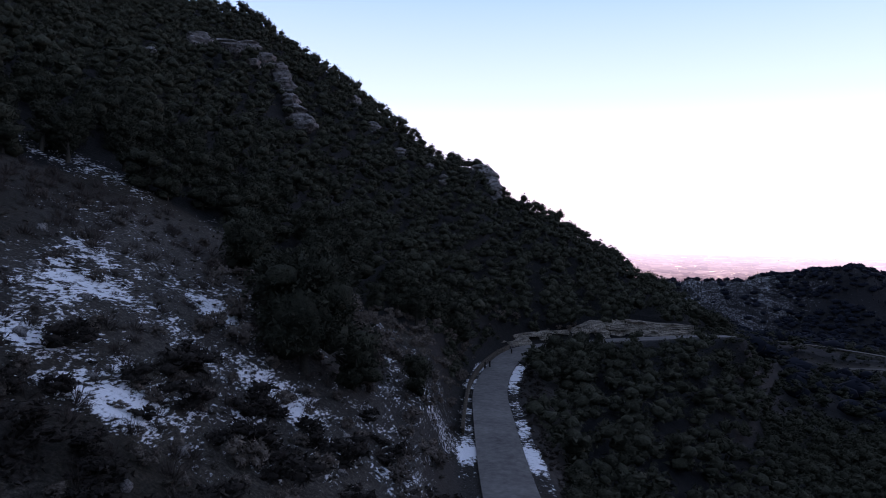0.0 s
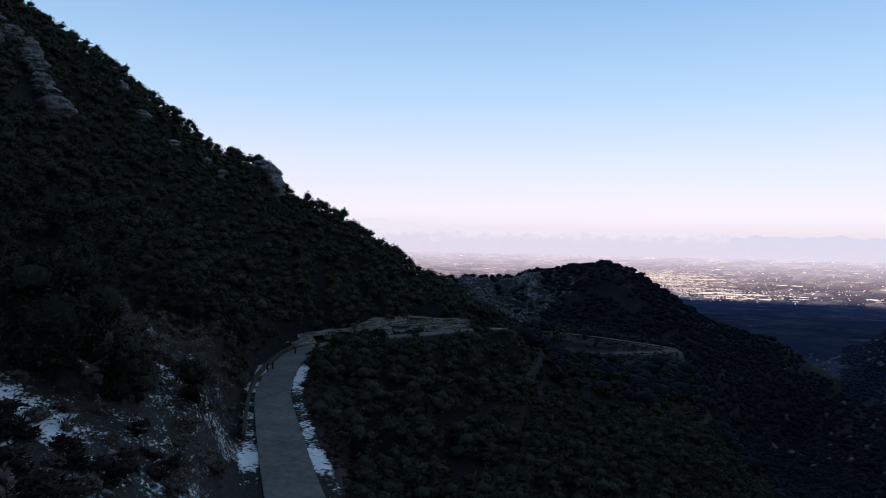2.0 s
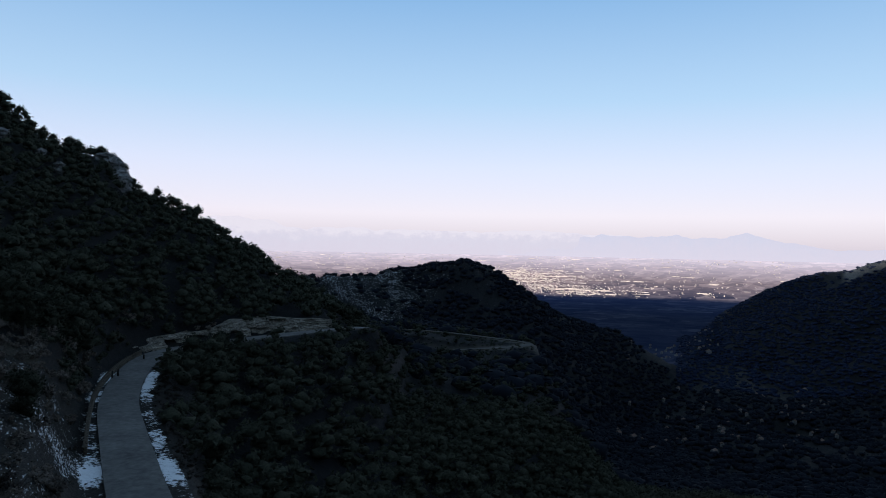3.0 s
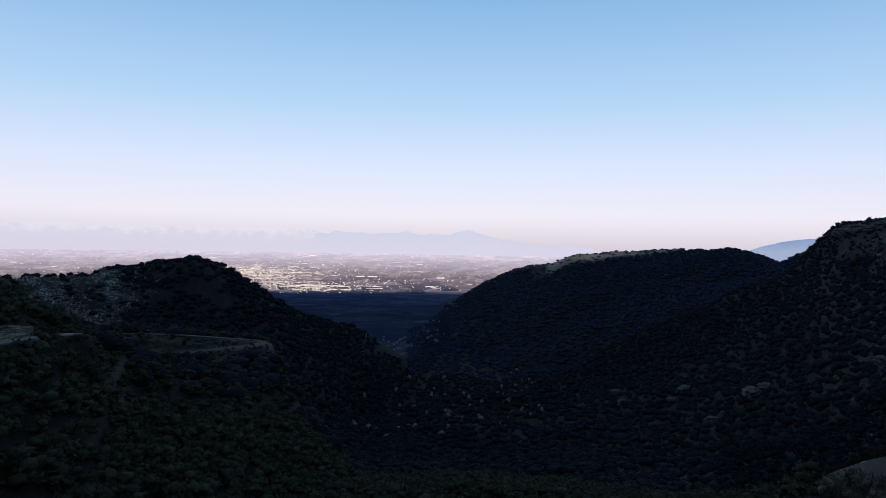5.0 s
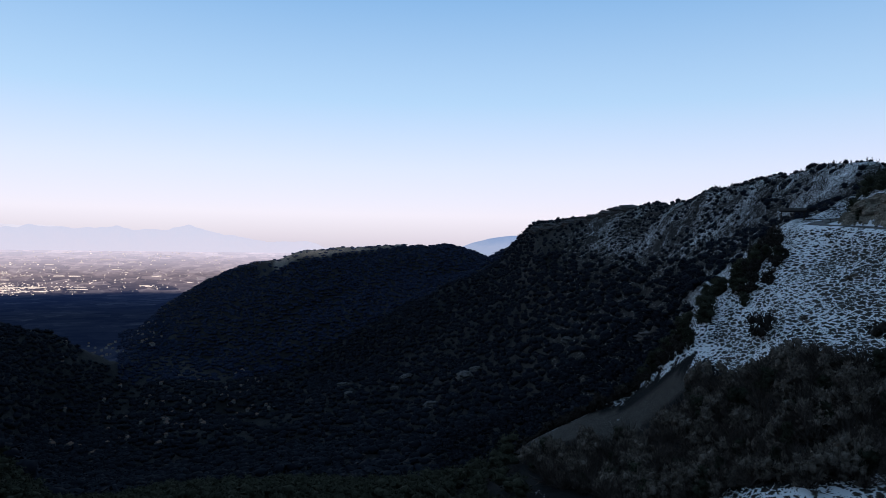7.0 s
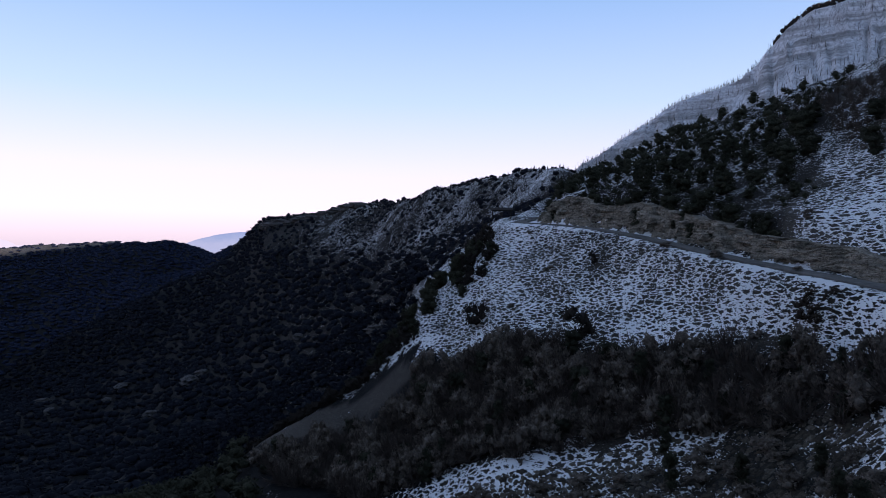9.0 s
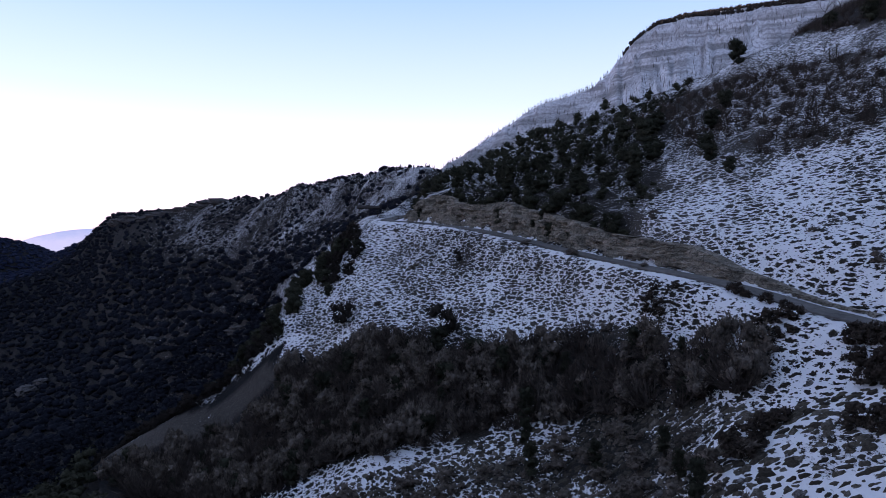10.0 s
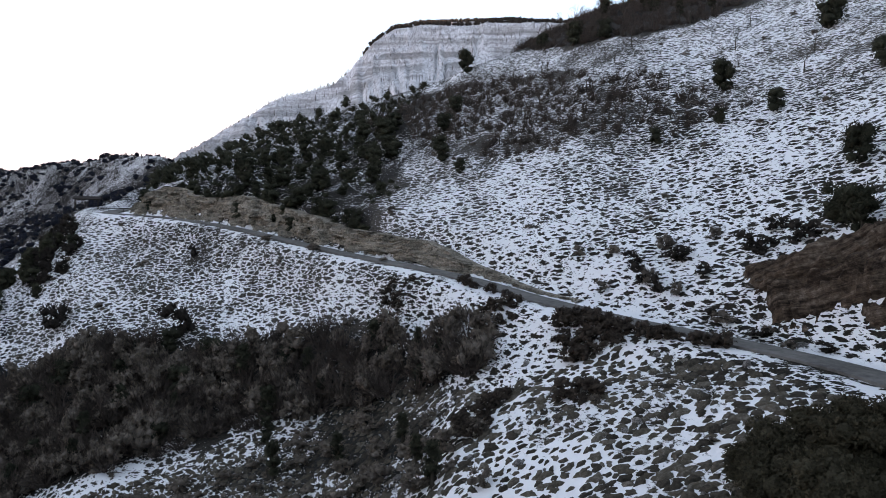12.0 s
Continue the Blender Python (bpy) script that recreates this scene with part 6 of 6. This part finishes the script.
def snowy_mountain():
    az = np.arange(-146, -91.9, 0.25)
    crest = np.interp(-az, [92, 95.7, 96.5, 98.55, 100.2, 101.5, 102.8, 105.4, 107.2, 108.2, 109, 109.9, 111.7, 113.5, 116.3, 120.8, 124.4, 132, 146], [4.4, 6.8, 7.15, 8.6, 9.7, 10.7, 11.35, 12.0, 12.7, 13.6, 14.5, 15.6, 16.85, 17.25, 17.4, 17.5, 17.25, 17.2, 17.0])
    zc = 760 * np.tan(np.radians(crest))
    steps = [(380, -0.1), (440, 0.22), (600, 0.60), (640, 0.70), (655, 0.79), (690, 0.84), (700, 0.92), (730, 0.97), (760, 1.0), (820, 0.97), (1000, 0.7), (1500, -1.0)]
    fine_r = np.r_[np.linspace(380, 780, 110), np.linspace(800, 1500, 8)]
    prof = np.interp(fine_r, [q[0] for q in steps], [q[1] for q in steps])
    a, r = np.meshgrid(np.radians(az), fine_r, indexing="ij")
    x, y = -r * np.sin(a), r * np.cos(a)
    z = zc[:, None] * prof[None] + 10 * fbm(x, y, 70, 5, 202) * (1 - 0.7 * (r > 730)) + 9 * fbm(np.degrees(a) * 8, r / 60, 1.6, 3, 205) * (r < 700)
    nr = len(fine_r)
    i, j = np.meshgrid(np.arange(len(az) - 1), np.arange(nr - 1), indexing="ij")
    i, j = i.ravel(), j.ravel()
    q = np.stack([i * nr + j, i * nr + j + 1, (i + 1) * nr + j + 1, (i + 1) * nr + j], 1)
    tris = np.concatenate([q[:, :3], q[:, [0, 2, 3]]])
    me = tri_mesh("snowy_mountain", np.stack([x, y, z + EYE], -1).reshape(-1, 3), tris[:, ::-1], MOUNTAIN)
    me.shade_smooth()
    cliff = band(prof[None] + 0.25 * fbm(np.degrees(a) * 3, r * 0, 4, 2, 208), 0.66, 0.97, 0.05)
    me.attributes.new("cliff", "FLOAT", "POINT").data.foreach_set("value", cliff.ravel().astype(np.float32))
    tagged(new("snowy_mountain", me), "high snowy mountain with grey rock bands and a wooded rim", "mountain", kind="structure")
    rng = np.random.default_rng(210)
    ia, ir = rng.integers(0, len(az), 5200), rng.integers(40, 108, 5200)
    ir[:1500] = rng.integers(100, 106, 1500)
    keep = (rng.uniform(size=5200) < np.where(cliff[ia, ir] > 0.6, 0.25, 0.9)) | (np.arange(5200) < 1500)
    ia, ir = ia[keep], ir[keep]
    places = np.stack([x[ia, ir], y[ia, ir], z[ia, ir] + EYE - 0.5], -1) + rng.normal(0, 1.2, (len(ia), 3)) * (1, 1, 0)
    stick = limb([(0, 0, 0), (0.1, 0, 1)], [0.05, 0.015], 3)
    ja, jr = rng.integers(0, int((146 - 109) / 0.25), 1900), rng.integers(92, 107, 1900)
    rim = np.stack([x[ja, jr], y[ja, jr], z[ja, jr] + EYE - 0.6], -1) + rng.uniform(-1.6, 1.6, (1900, 3)) * (1, 1, 0)
    tall = rng.uniform(3.4, 6.0, (1900, 1)) * np.array([[1.0, 1.0]])
    me = tri_mesh("rim_wood", *many(FARTHEST[1], rim, tall, rng.uniform(0, 6, 1900)), DARK_SCRUB)
    tagged(new("rim_wood", me), "brown leafless wood along the mountain rim", "wood", kind="stuff")
    size = rng.uniform(3, 6, (len(ia), 1)) * np.array([[1.0, 1.0]])
    tagged(new("mountain_trees", tri_mesh("mountain_trees", *many(stick, places, size, rng.uniform(0, 6, len(ia))), BARK)), "bare trees standing on the snowy mountain", "trees", kind="stuff")


MOUNTAIN = mountain_material()
snowy_mountain()


# ---- houses in the valley ----
PLASTER = simple_material("pale_house_plaster", (0.1, 0.095, 0.09), (0.26, 0.245, 0.23), 0.6, 0.9, 0)
TILES = simple_material("brown_roof_tiles", (0.09, 0.06, 0.045), (0.2, 0.13, 0.1), 0.9, 0.9, 0)


def house_shape(w, d, h):
    wall, roof = bmesh.new(), bmesh.new()
    bmesh.ops.create_cube(wall, size=1.0, matrix=Matrix.Translation((0, 0, h / 2 - 2)) @ Matrix.Diagonal((w, d, h + 4, 1)))
    gable = [wall.verts.new((sx * w / 2, 0, h + 0.3 * d)) for sx in (-1, 1)]
    for g, sx in zip(gable, (-1, 1)):
        wall.faces.new((g, wall.verts.new((sx * w / 2, -d / 2, h)), wall.verts.new((sx * w / 2, d / 2, h))))
    e = 0.5
    for sy in (-1, 1):
        lo = [roof.verts.new((sx * (w / 2 + e), sy * (d / 2 + e), h - 0.25)) for sx in (-1, 1)]
        hi = [roof.verts.new((sx * (w / 2 + e), 0, h + 0.3 * d + 0.2)) for sx in (-1, 1)]
        roof.faces.new((lo[0], lo[1], hi[1], hi[0]))
    top = bmesh.ops.extrude_face_region(roof, geom=roof.faces[:])
    bmesh.ops.translate(roof, verts=[q for q in top["geom"] if isinstance(q, bmesh.types.BMVert)], vec=(0, 0, 0.3))
    return bm_mesh("house_wall", wall, PLASTER), bm_mesh("roof", roof, TILES)


HOUSES = [house_shape(11, 8, 6.0), house_shape(15, 9, 5.0), house_shape(9, 8, 7.5)]


def house(x, y, size, turn):
    base = new("house")
    base.matrix_world = Matrix.LocRotScale((x, y, float(land_z(x, y)) + EYE), Euler((0, 0, turn)), (size, size, size))
    wall, roof = HOUSES[int(_rng.integers(3))]
    part("house_wall", wall, base)
    part("roof", roof, base)
    return tagged(base, "pale valley house with a brown tiled roof", "house", "valley houses")


spots = [(449, 672, 1.2), (472, 677, 1.3), (460, 690, 1.0), (1055, 1241, 1.9), (1040, 1255, 1.2), (965, 903, 1.2), (945, 900, 1.0), (712, 774, 1.0), (602, 623, 1.1), (495, 573, 1.0), (657, 869, 1.0), (520, 590, 0.9), (560, 620, 1.0), (610, 690, 0.9)]
for k in range(108):
    a = _rng.uniform(-49, -34)
    r = _rng.uniform(780, 1250) if k < 66 else _rng.uniform(1600, 1900)
    x, y = polar(a if k < 66 else -36 - 5 * _rng.uniform(), r)
    spots.append((float(x), float(y), _rng.uniform(0.7, 1.1)))
for x, y, s in spots:
    house(x, y, 0.52 * s, _rng.uniform(-0.5, 0.5) + 0.6)


# ---- town on the plain ----
def town():
    rng = np.random.default_rng(700)
    n = 2720
    a = np.concatenate([rng.normal(-25.5, 2.3, 1300), rng.normal(-30.0, 2.4, 420), rng.uniform(-46, -2, 1000)])
    r = np.concatenate([rng.normal(4020, 130, 1300), rng.normal(3740, 60, 420), 3700 + 1050 * rng.uniform(size=1000) ** 1.4])
    row = rng.uniform(size=n) < 0.35
    r = np.where(row, np.round(r / 75) * 75 + rng.normal(0, 5, n), r)
    ok = (r > 3120) & (r < 4820) & (a < -1) & (a > -48)
    a, r = a[ok], r[ok]
    x, y = polar(a, r)
    z = land_z(x, y) + EYE
    n = len(a)
    cube = np.array([(i, j, k) for i in (-0.5, 0.5) for j in (-0.5, 0.5) for k in (0, 1)], float)
    tri = np.array([(0, 1, 3), (0, 3, 2), (4, 6, 7), (4, 7, 5), (0, 4, 5), (0, 5, 1), (2, 3, 7), (2, 7, 6), (1, 5, 7), (1, 7, 3)])
    big = rng.uniform(size=n) < 0.06
    size = np.stack([np.where(big, rng.uniform(20, 60, n), rng.uniform(2.5, 8, n)), rng.uniform(3, 7, n), np.where(big, rng.uniform(2, 4, n), rng.uniform(1.8, 5, n))], 1)
    turn = np.radians(a) + rng.normal(0, 0.12, n)
    v = cube[None] * size[:, None]
    c, s = np.cos(turn)[:, None], np.sin(turn)[:, None]
    v = np.stack([v[..., 0] * c - v[..., 1] * s + x[:, None], v[..., 0] * s + v[..., 1] * c + y[:, None], v[..., 2] + z[:, None] - 0.5], -1)
    t = (tri[None] + 8 * np.arange(n)[:, None, None]).reshape(-1, 3)
    tagged(new("town", tri_mesh("town", v.reshape(-1, 3), t, TOWN)), "pale sunlit buildings of a town spread over the plain", "town", kind="stuff")


TOWN = leaf_material("sunlit_town_walls", (0.2, 0.165, 0.15), (0.8, 0.7, 0.64), False)
town()


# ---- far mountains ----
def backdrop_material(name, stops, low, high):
    """Far hills with the evening haze over them painted as a glow, coloured by height."""
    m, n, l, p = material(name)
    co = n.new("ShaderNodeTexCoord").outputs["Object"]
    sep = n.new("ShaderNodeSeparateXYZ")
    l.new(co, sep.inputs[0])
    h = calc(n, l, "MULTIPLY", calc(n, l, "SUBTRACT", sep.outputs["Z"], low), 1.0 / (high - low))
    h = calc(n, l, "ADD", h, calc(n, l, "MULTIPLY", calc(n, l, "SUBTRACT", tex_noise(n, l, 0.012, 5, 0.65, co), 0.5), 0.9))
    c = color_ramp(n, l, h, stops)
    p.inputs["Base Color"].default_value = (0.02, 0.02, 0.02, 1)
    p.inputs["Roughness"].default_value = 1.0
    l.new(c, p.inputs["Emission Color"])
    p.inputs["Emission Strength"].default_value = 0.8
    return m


def far_range(name, az, el, r0, r1, el0, mat, label, seed, rough):
    a = np.arange(az[0], az[-1] - 0.01, -0.12)
    top = np.interp(-a, [-q for q in az], el) + rough * fbm(a * 10, a * 0, 14, 5, seed)
    verts, tris = [], []
    rows = 7
    for k in range(rows):
        t = k / (rows - 1)
        r = r0 + (r1 - r0) * t
        e = el0 + (top - el0) * t**0.8 + (0.10 * fbm(a * 10, a * 0 + 5 * t, 6, 4, seed + 3) if 0 < k < rows - 1 else 0)
        x, y = polar(a, r)
        verts.append(np.stack([x, y, r * np.tan(np.radians(e)) + EYE], -1))
    n = len(a)
    v = np.concatenate(verts)
    i, j = np.meshgrid(np.arange(rows - 1), np.arange(n - 1), indexing="ij")
    i, j = i.ravel(), j.ravel()
    q = np.stack([i * n + j, i * n + j + 1, (i + 1) * n + j + 1, (i + 1) * n + j], 1)
    me = tri_mesh(name, v, np.concatenate([q[:, :3], q[:, [0, 2, 3]]]), mat)
    me.shade_smooth()
    tagged(new(name, me), label, "mountains", kind="structure")


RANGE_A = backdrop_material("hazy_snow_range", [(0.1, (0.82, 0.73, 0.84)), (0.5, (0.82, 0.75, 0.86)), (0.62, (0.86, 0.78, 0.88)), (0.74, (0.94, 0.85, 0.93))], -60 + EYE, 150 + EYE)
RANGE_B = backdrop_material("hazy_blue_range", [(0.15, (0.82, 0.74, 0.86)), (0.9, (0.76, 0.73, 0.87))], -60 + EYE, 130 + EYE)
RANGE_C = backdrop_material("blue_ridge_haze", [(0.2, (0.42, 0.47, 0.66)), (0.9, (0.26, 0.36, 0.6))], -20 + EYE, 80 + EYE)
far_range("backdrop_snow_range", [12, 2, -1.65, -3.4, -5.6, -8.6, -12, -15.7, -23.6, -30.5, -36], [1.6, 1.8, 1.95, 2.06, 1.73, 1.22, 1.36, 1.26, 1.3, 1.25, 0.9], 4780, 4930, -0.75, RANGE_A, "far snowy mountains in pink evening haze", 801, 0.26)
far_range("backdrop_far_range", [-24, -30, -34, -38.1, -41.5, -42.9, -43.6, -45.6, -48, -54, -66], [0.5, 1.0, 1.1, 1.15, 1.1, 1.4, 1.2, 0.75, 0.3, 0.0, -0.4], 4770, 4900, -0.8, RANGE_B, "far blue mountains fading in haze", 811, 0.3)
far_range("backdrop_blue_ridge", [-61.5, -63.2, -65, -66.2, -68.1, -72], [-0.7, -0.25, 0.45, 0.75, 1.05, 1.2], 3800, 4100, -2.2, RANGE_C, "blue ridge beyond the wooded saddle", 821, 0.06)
